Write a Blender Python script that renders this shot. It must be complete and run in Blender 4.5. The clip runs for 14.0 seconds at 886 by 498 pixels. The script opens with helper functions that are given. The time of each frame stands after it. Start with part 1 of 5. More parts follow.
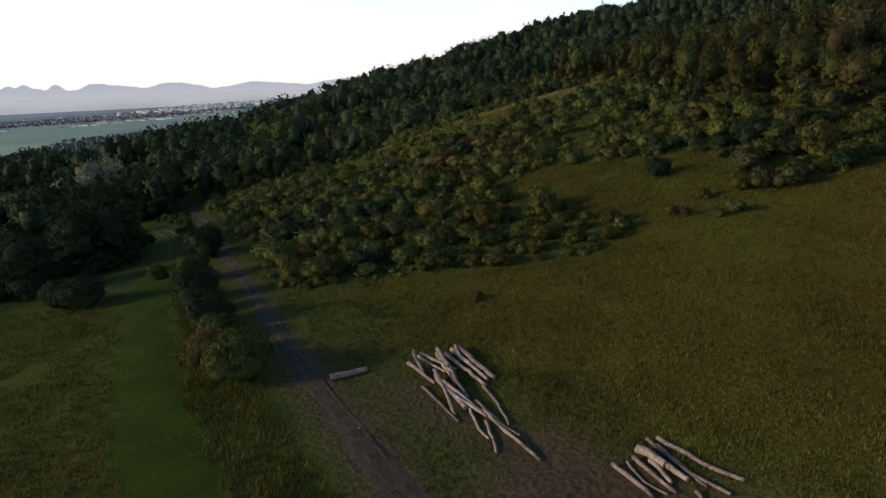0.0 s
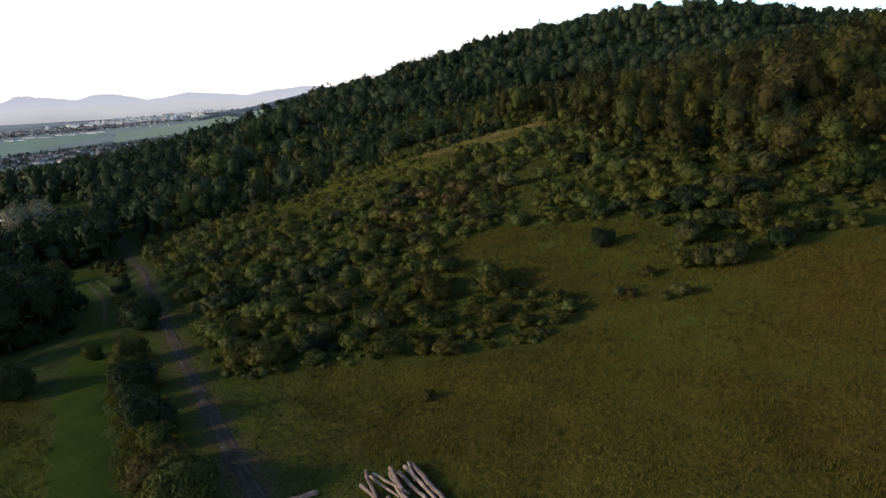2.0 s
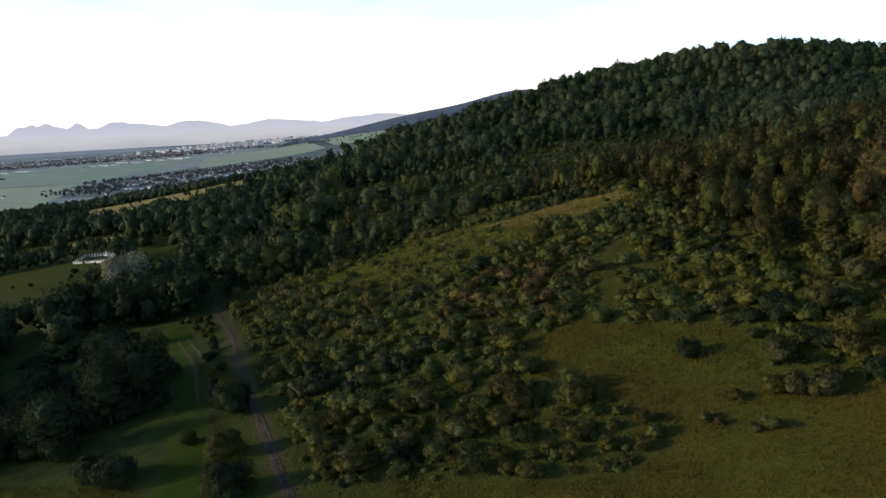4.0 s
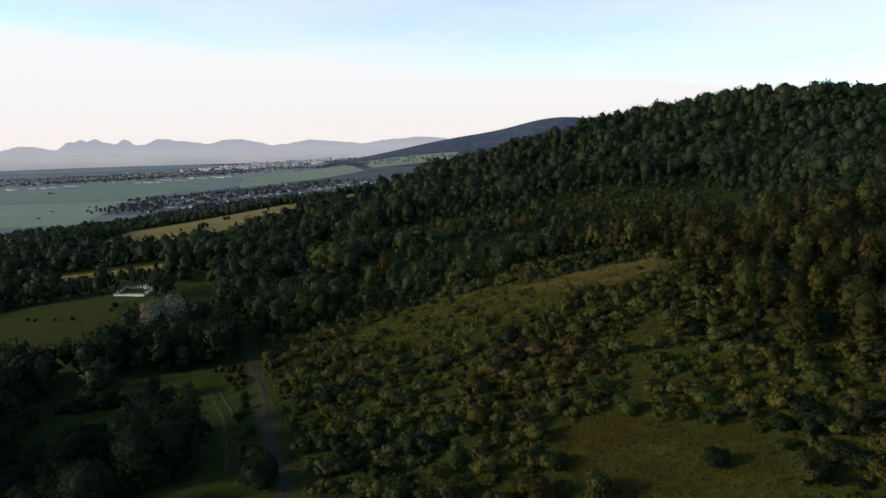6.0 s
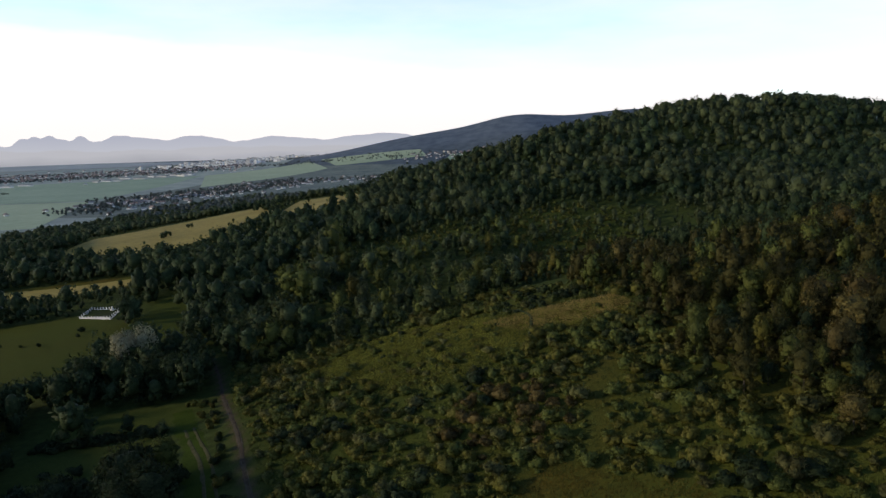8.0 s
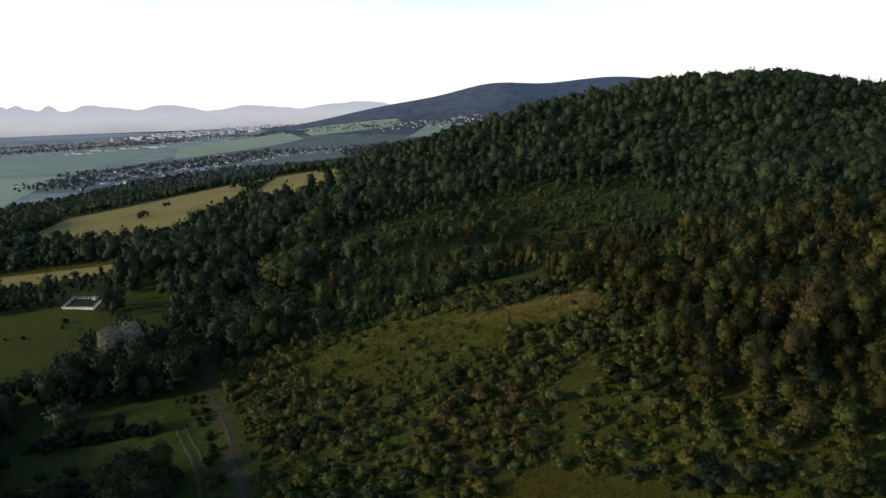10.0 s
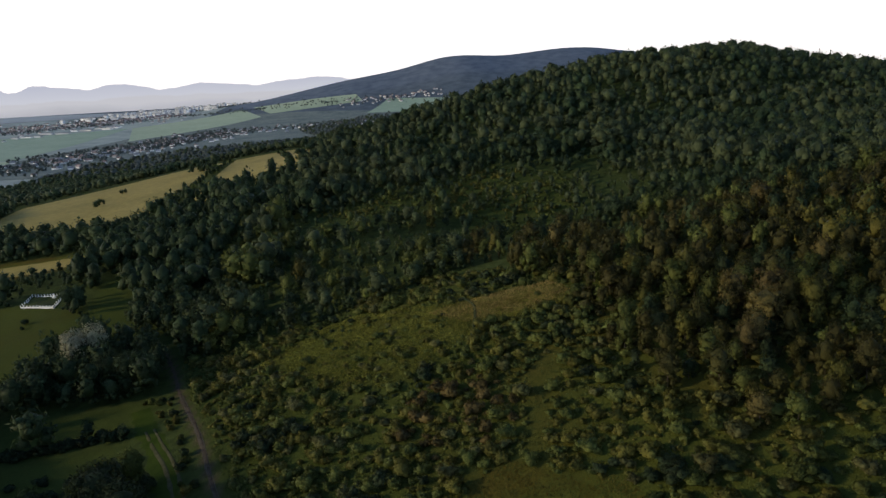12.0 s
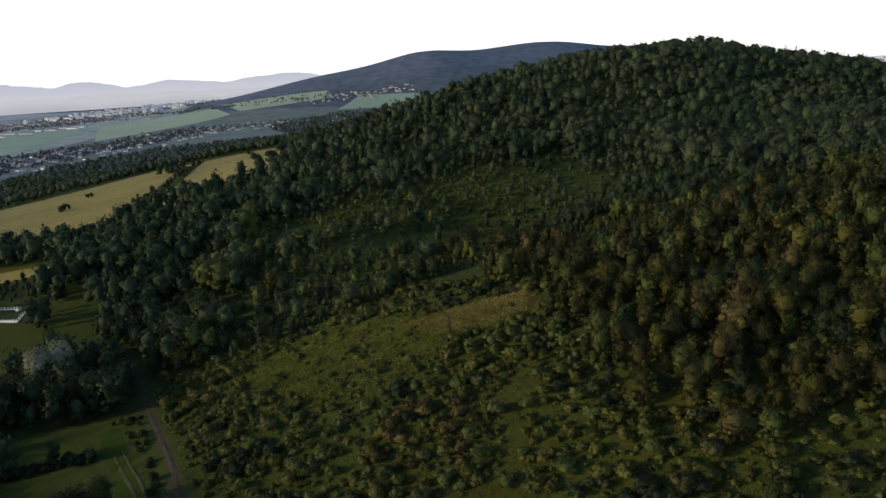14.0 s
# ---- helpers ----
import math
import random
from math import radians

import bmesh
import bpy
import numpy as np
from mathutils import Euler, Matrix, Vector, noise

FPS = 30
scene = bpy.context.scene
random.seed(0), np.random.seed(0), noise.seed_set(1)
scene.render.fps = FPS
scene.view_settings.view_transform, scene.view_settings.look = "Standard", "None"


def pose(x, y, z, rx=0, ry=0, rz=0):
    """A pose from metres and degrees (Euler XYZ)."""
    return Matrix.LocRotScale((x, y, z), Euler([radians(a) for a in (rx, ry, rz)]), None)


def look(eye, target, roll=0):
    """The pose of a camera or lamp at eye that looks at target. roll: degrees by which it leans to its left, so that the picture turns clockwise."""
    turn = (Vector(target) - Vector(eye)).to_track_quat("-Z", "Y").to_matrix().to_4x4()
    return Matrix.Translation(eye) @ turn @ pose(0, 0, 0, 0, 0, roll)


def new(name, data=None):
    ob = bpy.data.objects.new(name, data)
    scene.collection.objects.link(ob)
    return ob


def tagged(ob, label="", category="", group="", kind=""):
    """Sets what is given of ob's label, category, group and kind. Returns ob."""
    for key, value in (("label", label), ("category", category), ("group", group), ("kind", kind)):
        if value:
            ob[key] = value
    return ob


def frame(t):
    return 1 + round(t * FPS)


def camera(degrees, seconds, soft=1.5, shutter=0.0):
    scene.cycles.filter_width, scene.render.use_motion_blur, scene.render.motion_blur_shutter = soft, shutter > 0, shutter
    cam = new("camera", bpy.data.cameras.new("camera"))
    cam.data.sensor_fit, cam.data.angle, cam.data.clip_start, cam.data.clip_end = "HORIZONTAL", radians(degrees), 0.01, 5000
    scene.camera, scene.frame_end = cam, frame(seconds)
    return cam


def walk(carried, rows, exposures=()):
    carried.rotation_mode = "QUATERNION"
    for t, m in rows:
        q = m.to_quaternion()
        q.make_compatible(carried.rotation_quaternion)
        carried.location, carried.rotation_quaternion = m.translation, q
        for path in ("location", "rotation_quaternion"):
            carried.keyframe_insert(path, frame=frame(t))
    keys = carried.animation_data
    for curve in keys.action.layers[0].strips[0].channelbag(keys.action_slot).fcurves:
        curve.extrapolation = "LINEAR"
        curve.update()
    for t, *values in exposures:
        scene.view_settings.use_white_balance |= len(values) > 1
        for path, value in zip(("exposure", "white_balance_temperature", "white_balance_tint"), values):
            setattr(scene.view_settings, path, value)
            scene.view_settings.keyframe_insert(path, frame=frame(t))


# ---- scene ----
cam = camera(62.58, 14.0, 1.45)
# seconds, eye x, y, z, yaw, pitch, lean to the right
ROWS = [
    (0, -0.25, -1.11, 15.49, -3.43, -12.52, 2.4),
    (0.5, -0.11, -0.62, 16.78, -4.67, -12.59, 2.7),
    (1, -0.08, 0, 18.34, -5.91, -12.52, 3.07),
    (1.5, -0.08, 0.39, 19.64, -7.06, -12.36, 2.88),
    (2, -0.07, 0.91, 21.18, -7.93, -12.09, 2.85),
    (2.5, 0.23, 1.87, 22.3, -10.03, -11.82, 2.89),
    (3, 0.15, 2.22, 24.15, -13.53, -11.66, 3.42),
    (3.5, -0.35, 1.49, 26.36, -8.26, -10.88, 3.42),
    (4, -0.96, 1.14, 28.56, -2.4, -9.85, 2.6),
    (4.2, -1.1, 1.1, 29.3, 0.08, -9.41, 2.12),
    (4.6, -1.2, 1.1, 30.7, 2.2, -8.9, 1.7),
    (5.4, -0.8, 1.4, 33.4, 1.6, -8.2, 1.3),
    (6.3, -0.2, 1.5, 36.35, -0.05, -7.97, 1.2),
    (6.5, -0.17, 1.33, 37.12, 0.12, -7.99, 1.05),
    (7, -0.23, 0.66, 39.21, -0.09, -7.99, 0.82),
    (7.5, -0.39, -0.36, 41.5, -1.11, -8.75, 1.1),
    (8, -0.84, -1.93, 43.75, -2.56, -8.45, 1.23),
    (10.3, -1.38, -5.7, 51.2, -4.75, -11.15, 1.98),
    (10.5, -1.4, -5.86, 51.7, -5.11, -10.89, 2.41),
    (11, -1.33, -5.81, 52.93, -5.24, -12.22, 2.24),
    (11.5, -1.32, -6.08, 53.36, -5.55, -12.47, 2.36),
    (12, -1.36, -5.65, 54.57, -7.08, -13.15, 2.62),
    (12.5, -1.33, -5.47, 55.64, -7.41, -13.26, 2.65),
    (13, -1.03, -5.04, 56.36, -7.8, -13.42, 2.85),
    (13.5, -0.86, -4.47, 56.58, -8.54, -13.69, 2.99),
    (14, -0.65, -3.69, 57.37, -9.16, -13.66, 3.08),
]


def aim(row):
    t, x, y, z, yaw, pitch, lean = row
    a, b = radians(yaw), radians(pitch)
    way = Vector((-math.sin(a) * math.cos(b), math.cos(a) * math.cos(b), math.sin(b)))
    eye = Vector((x, y, z))
    return t, look(eye, eye + way, -lean)


walk(cam, [aim(row) for row in ROWS], [(0.0, -1.0), (1.5, -0.82), (3.0, -0.64), (4.2, -0.80), (6.5, -1.2), (8.0, -1.0), (10.5, -0.85), (14.0, -0.8)])

# ---- world, sun ----
SUN_EL, SUN_AZ = 14.0, 268.0   # degrees over the horizon; compass bearing with +y as north


def build_world():
    w = bpy.data.worlds.new("evening_sky")
    scene.world = w
    w.use_nodes = True
    nt = w.node_tree
    nt.nodes.clear()
    N, L = nt.nodes.new, nt.links.new
    out, bg = N("ShaderNodeOutputWorld"), N("ShaderNodeBackground")
    sky = N("ShaderNodeTexSky")
    sky.sky_type, sky.sun_disc = "NISHITA", False
    sky.sun_elevation, sky.sun_rotation = radians(SUN_EL), radians(SUN_AZ)
    sky.air_density, sky.dust_density, sky.ozone_density = 1.0, 0.2, 4.0
    gain = N("ShaderNodeVectorMath")
    gain.operation = "SCALE"
    L(sky.outputs[0], gain.inputs[0])
    tc, sep = N("ShaderNodeTexCoord"), N("ShaderNodeSeparateXYZ")
    L(tc.outputs["Generated"], sep.inputs[0])
    # the clear sky is brightest low down
    glow = N("ShaderNodeMapRange")
    for key, value in (("From Min", 0.40), ("From Max", 0.05), ("To Min", 0.26), ("To Max", 0.85)):
        glow.inputs[key].default_value = value
    L(sep.outputs["Z"], glow.inputs["Value"]), L(glow.outputs[0], gain.inputs["Scale"])
    # thin high cloud, streaked, thicker towards the horizon
    mp = N("ShaderNodeMapping")
    mp.inputs["Scale"].default_value = (1.3, 1.8, 6.0)
    mp.inputs["Rotation"].default_value = (0.0, 0.12, 0.5)
    L(tc.outputs["Generated"], mp.inputs[0])
    ns = N("ShaderNodeTexNoise")
    ns.inputs["Scale"].default_value, ns.inputs["Detail"].default_value = 1.7, 6.0
    ns.inputs["Roughness"].default_value = 0.55
    L(mp.outputs[0], ns.inputs["Vector"])
    cl = N("ShaderNodeMapRange")
    cl.inputs["From Min"].default_value, cl.inputs["From Max"].default_value = 0.36, 0.64
    cl.inputs["To Min"].default_value, cl.inputs["To Max"].default_value = 0.42, 0.92
    L(ns.outputs[0], cl.inputs["Value"])
    hz = N("ShaderNodeMapRange")
    hz.interpolation_type = "SMOOTHSTEP"
    hz.inputs["From Min"].default_value, hz.inputs["From Max"].default_value = 0.138, 0.085
    # the white bank stands higher on the sun's side, with a ragged rim
    lift, rim = N("ShaderNodeMath"), N("ShaderNodeMath")
    lift.operation = rim.operation = "MULTIPLY_ADD"
    lift.inputs[1].default_value, rim.inputs[1].default_value = 0.09, -0.12
    L(sep.outputs["X"], lift.inputs[0]), L(sep.outputs["Z"], lift.inputs[2])
    L(ns.outputs[0], rim.inputs[0]), L(lift.outputs[0], rim.inputs[2])
    level = N("ShaderNodeMath")
    level.inputs[1].default_value = 0.06
    L(rim.outputs[0], level.inputs[0]), L(level.outputs[0], hz.inputs["Value"])
    # the cloud sheet thins out overhead
    up = N("ShaderNodeMapRange")
    up.inputs["From Min"].default_value, up.inputs["From Max"].default_value = 0.5, 0.12
    L(sep.outputs["Z"], up.inputs["Value"])
    cut = N("ShaderNodeMath")
    cut.operation = "MULTIPLY"
    L(cl.outputs[0], cut.inputs[0]), L(up.outputs[0], cut.inputs[1])
    mx = N("ShaderNodeMath")
    mx.operation = "MAXIMUM"
    L(cut.outputs[0], mx.inputs[0]), L(hz.outputs[0], mx.inputs[1])
    white = N("ShaderNodeMix")
    white.data_type = "RGBA"
    white.inputs["A"].default_value, white.inputs["B"].default_value = (2.10, 2.13, 2.18, 1), (2.10, 1.98, 1.94, 1)
    lo = N("ShaderNodeMapRange")
    lo.inputs["From Min"].default_value, lo.inputs["From Max"].default_value = 0.10, 0.015
    L(sep.outputs["Z"], lo.inputs["Value"]), L(lo.outputs[0], white.inputs["Factor"])
    mix = N("ShaderNodeMix")
    mix.data_type = "RGBA"
    L(mx.outputs[0], mix.inputs["Factor"]), L(gain.outputs[0], mix.inputs["A"]), L(white.outputs["Result"], mix.inputs["B"])
    L(mix.outputs["Result"], bg.inputs["Color"])
    bg.inputs["Strength"].default_value = 1.0
    L(bg.outputs[0], out.inputs[0])


build_world()
sun = new("sun", bpy.data.lights.new("sun", "SUN"))
sun.data.energy, sun.data.angle, sun.data.color = 5.0, radians(5), (1.0, 0.82, 0.52)
_a, _e = radians(SUN_AZ), radians(SUN_EL)
SUN_WAY = Vector((math.sin(_a) * math.cos(_e), math.cos(_a) * math.cos(_e), math.sin(_e)))
sun.matrix_world = look(SUN_WAY * 300, (0, 0, 0))


# ---- materials ----
def material(name, dark, light, rough=0.9, scale=3.0, fine=30.0, bump=0.0, vary=0.0, island=0.0, spec=0.2):
    """Two colours mixed by noise at two scales, with a spread per object and per loose piece."""
    m = bpy.data.materials.new(name)
    m.use_nodes = True
    nt = m.node_tree
    N, L = nt.nodes.new, nt.links.new
    p = nt.nodes["Principled BSDF"]
    p.inputs["Roughness"].default_value = rough
    p.inputs["Specular IOR Level"].default_value = spec
    tc = N("ShaderNodeTexCoord")
    geo = N("ShaderNodeNewGeometry")
    a, b = N("ShaderNodeTexNoise"), N("ShaderNodeTexNoise")
    a.inputs["Scale"].default_value, a.inputs["Detail"].default_value = scale, 3
    b.inputs["Scale"].default_value, b.inputs["Detail"].default_value = fine, 3
    L(geo.outputs["Position"], a.inputs["Vector"]), L(tc.outputs["Object"], b.inputs["Vector"])
    s = N("ShaderNodeMath")
    s.operation = "ADD"
    L(a.outputs[0], s.inputs[0]), L(b.outputs[0], s.inputs[1])
    r = N("ShaderNodeMapRange")
    r.inputs["From Min"].default_value, r.inputs["From Max"].default_value = 0.72, 1.28
    L(s.outputs[0], r.inputs["Value"])
    mix = N("ShaderNodeMix")
    mix.data_type = "RGBA"
    mix.inputs["A"].default_value, mix.inputs["B"].default_value = (*dark, 1), (*light, 1)
    L(r.outputs[0], mix.inputs["Factor"])
    col = mix.outputs["Result"]
    if vary or island:
        hsv = N("ShaderNodeHueSaturation")
        info = N("ShaderNodeObjectInfo")
        acc = None
        for src, amount in ((info.outputs["Random"], vary), (geo.outputs["Random Per Island"], island)):
            if amount:
                q = N("ShaderNodeMapRange")
                q.inputs["To Min"].default_value, q.inputs["To Max"].default_value = -amount, amount
                L(src, q.inputs["Value"])
                if acc is None:
                    acc = q.outputs[0]
                else:
                    ad = N("ShaderNodeMath")
                    L(acc, ad.inputs[0]), L(q.outputs[0], ad.inputs[1])
                    acc = ad.outputs[0]
        one = N("ShaderNodeMath")
        one.inputs[1].default_value = 1.0
        L(acc, one.inputs[0])
        L(one.outputs[0], hsv.inputs["Value"])
        hue = N("ShaderNodeMapRange")
        hue.inputs["To Min"].default_value, hue.inputs["To Max"].default_value = 0.5 - 0.06 * vary, 0.5 + 0.04 * vary
        L(info.outputs["Random"], hue.inputs["Value"]), L(hue.outputs[0], hsv.inputs["Hue"])
        L(col, hsv.inputs["Color"])
        col = hsv.outputs[0]
    L(col, p.inputs["Base Color"])
    if bump:
        bp = N("ShaderNodeBump")
        bp.inputs["Strength"].default_value, bp.inputs["Distance"].default_value = bump, 0.05
        L(b.outputs[0], bp.inputs["Height"]), L(bp.outputs[0], p.inputs["Normal"])
    return m


def leafy(name, dark, light, vary=0.16, island=0.28):
    """Foliage: shoots and shaded gaps painted by noise at a hand's breadth, patches at a few metres, a spread from
    plant to plant.
    """
    m = material(name, dark, light, rough=0.6, scale=0.35, fine=4.5, bump=1.0, vary=vary, island=island, spec=0.1)
    nt = m.node_tree
    for n in nt.nodes:
        if n.bl_idname == "ShaderNodeMapRange" and abs(n.inputs["From Min"].default_value - 0.72) < 1e-4:
            n.inputs["From Min"].default_value, n.inputs["From Max"].default_value = 0.80, 1.22
        if n.bl_idname == "ShaderNodeBump":
            n.inputs["Distance"].default_value = 0.12
    # plants joined in one mass differ by their own tone
    hsv = next(n for n in nt.nodes if n.bl_idname == "ShaderNodeHueSaturation")
    tone, add = nt.nodes.new("ShaderNodeAttribute"), nt.nodes.new("ShaderNodeMath")
    tone.attribute_name, add.operation = "tone", "MULTIPLY_ADD"
    add.inputs[1].default_value = 2 * vary
    nt.links.new(tone.outputs["Fac"], add.inputs[0]), nt.links.new(hsv.inputs["Value"].links[0].from_socket, add.inputs[2])
    nt.links.new(add.outputs[0], hsv.inputs["Value"])
    # thin leaves let some light through
    p, out = nt.nodes["Principled BSDF"], nt.nodes["Material Output"]
    thin, mix = nt.nodes.new("ShaderNodeBsdfTranslucent"), nt.nodes.new("ShaderNodeMixShader")
    nt.links.new(p.inputs["Base Color"].links[0].from_socket, thin.inputs["Color"])
    mix.inputs[0].default_value = 0.28
    nt.links.new(p.outputs[0], mix.inputs[1]), nt.links.new(thin.outputs[0], mix.inputs[2]), nt.links.new(mix.outputs[0], out.inputs["Surface"])
    return m


LEAF = leafy("leaf_green", (0.052, 0.065, 0.016), (0.116, 0.131, 0.036))
LEAF_DARK = leafy("leaf_dark", (0.019, 0.031, 0.014), (0.047, 0.068, 0.030))
LEAF_OLIVE = leafy("leaf_olive", (0.062, 0.061, 0.013), (0.124, 0.115, 0.029))
# bluer foliage for farther woods, haze mixed into the leaf colour
LEAF_COOL = leafy("leaf_blue_green", (0.034, 0.045, 0.021), (0.073, 0.088, 0.040))
LEAF_BROWN = leafy("leaf_brown", (0.076, 0.063, 0.022), (0.148, 0.116, 0.040))
LEAF_UMBER = leafy("leaf_umber", (0.040, 0.039, 0.012), (0.084, 0.078, 0.024))
# trees on the plain: foliage greyed and paled to stand for haze
LEAF_HAZED = leafy("leaf_hazed", (0.066, 0.080, 0.076), (0.112, 0.130, 0.118))
LEAF_PALE = leafy("leaf_silver", (0.20, 0.20, 0.13), (0.36, 0.35, 0.24))
LEAF_GREY = leafy("leaf_grey", (0.066, 0.068, 0.024), (0.132, 0.130, 0.050))
BARK = material("bark", (0.05, 0.04, 0.03), (0.12, 0.10, 0.08), scale=2, fine=14, bump=0.6, vary=0.2)
LOG_BARK = material("log_bark", (0.125, 0.082, 0.064), (0.47, 0.35, 0.30), rough=0.85, scale=1.6, fine=9, bump=0.7, vary=0.35)
LOG_CUT = material("log_cut", (0.26, 0.15, 0.10), (0.42, 0.27, 0.18), scale=8, fine=40, vary=0.2)
TRAMPLED = material("trampled_grass", (0.046, 0.046, 0.020), (0.088, 0.080, 0.042), rough=1.0, spec=0.03, scale=0.8, fine=5, bump=0.4)
DIRT = material("dirt", (0.044, 0.034, 0.024), (0.092, 0.071, 0.052), rough=1.0, spec=0.03, scale=0.8, fine=5, bump=0.5)
RUT = material("rut", (0.046, 0.039, 0.030), (0.104, 0.090, 0.070), rough=1.0, spec=0.03, scale=0.9, fine=6, bump=0.5)
STONE = material("stone", (0.20, 0.19, 0.18), (0.42, 0.40, 0.38), scale=3, fine=20, vary=0.2)
MOWN = material("mown_grass", (0.026, 0.043, 0.006), (0.048, 0.068, 0.010), rough=1.0, spec=0.03, scale=0.25, fine=4, bump=0.4)
GRASS_MID = material("olive_grass", (0.056, 0.055, 0.010), (0.130, 0.114, 0.021), rough=0.9, spec=0.05, scale=0.12, fine=2.0, island=0.4)
GRASS = material("grass", (0.060, 0.046, 0.009), (0.126, 0.090, 0.018), rough=0.9, spec=0.05, scale=0.12, fine=2.0, island=0.4)
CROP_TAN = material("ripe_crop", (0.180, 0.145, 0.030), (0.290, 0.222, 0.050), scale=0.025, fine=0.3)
# green_crop to far_meadows: paled and blued, with distance haze in the colour
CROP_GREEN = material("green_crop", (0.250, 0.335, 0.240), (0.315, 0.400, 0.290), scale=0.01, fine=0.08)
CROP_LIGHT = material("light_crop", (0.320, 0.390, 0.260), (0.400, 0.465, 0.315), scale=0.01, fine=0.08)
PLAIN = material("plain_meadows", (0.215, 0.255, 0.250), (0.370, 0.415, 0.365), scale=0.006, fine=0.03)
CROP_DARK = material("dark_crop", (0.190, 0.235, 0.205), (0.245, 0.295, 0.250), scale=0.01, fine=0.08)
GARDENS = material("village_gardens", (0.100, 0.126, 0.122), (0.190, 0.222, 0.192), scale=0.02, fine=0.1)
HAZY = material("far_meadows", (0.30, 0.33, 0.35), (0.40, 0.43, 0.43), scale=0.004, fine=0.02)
WHITE_WALL = material("white_render", (0.62, 0.61, 0.60), (0.80, 0.79, 0.78), scale=0.5, fine=4, vary=0.1)
PANEL = material("panel_facade", (0.66, 0.66, 0.68), (0.85, 0.84, 0.84), scale=0.05, fine=0.5, vary=0.2)
PLASTER = material("house_plaster", (0.46, 0.45, 0.44), (0.76, 0.75, 0.73), scale=0.1, fine=1, vary=0.3, island=0.25)
ROOF = material("roof_tile", (0.17, 0.135, 0.128), (0.30, 0.235, 0.22), scale=0.2, fine=2, vary=0.4)
ROOF_GREY = material("roof_grey", (0.20, 0.20, 0.21), (0.36, 0.36, 0.38), scale=0.2, fine=2, vary=0.3)
GLASS_DARK = material("window_glass", (0.30, 0.30, 0.31), (0.42, 0.42, 0.43), rough=0.35, spec=0.3)
SHALE = material("plot_turf", (0.022, 0.030, 0.014), (0.045, 0.055, 0.026), rough=1.0, spec=0.03, scale=1, fine=8, bump=0.4)


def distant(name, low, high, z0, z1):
    """A far range with the air's haze painted in as plain glow, paler at its foot."""
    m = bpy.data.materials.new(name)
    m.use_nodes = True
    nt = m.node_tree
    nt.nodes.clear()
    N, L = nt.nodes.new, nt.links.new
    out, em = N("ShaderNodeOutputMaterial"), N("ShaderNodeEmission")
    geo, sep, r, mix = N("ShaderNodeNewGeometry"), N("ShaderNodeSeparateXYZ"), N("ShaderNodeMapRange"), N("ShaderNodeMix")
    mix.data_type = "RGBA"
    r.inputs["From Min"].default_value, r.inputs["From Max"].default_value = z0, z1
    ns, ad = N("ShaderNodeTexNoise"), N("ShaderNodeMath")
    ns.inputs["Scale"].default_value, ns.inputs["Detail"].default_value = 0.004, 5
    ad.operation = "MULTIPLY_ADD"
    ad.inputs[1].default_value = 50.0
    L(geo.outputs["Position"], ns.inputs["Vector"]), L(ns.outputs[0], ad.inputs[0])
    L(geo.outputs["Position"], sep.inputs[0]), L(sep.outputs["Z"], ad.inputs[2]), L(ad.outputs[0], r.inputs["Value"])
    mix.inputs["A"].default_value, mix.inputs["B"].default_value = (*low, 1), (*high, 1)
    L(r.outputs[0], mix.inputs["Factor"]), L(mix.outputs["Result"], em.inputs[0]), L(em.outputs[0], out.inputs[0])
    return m


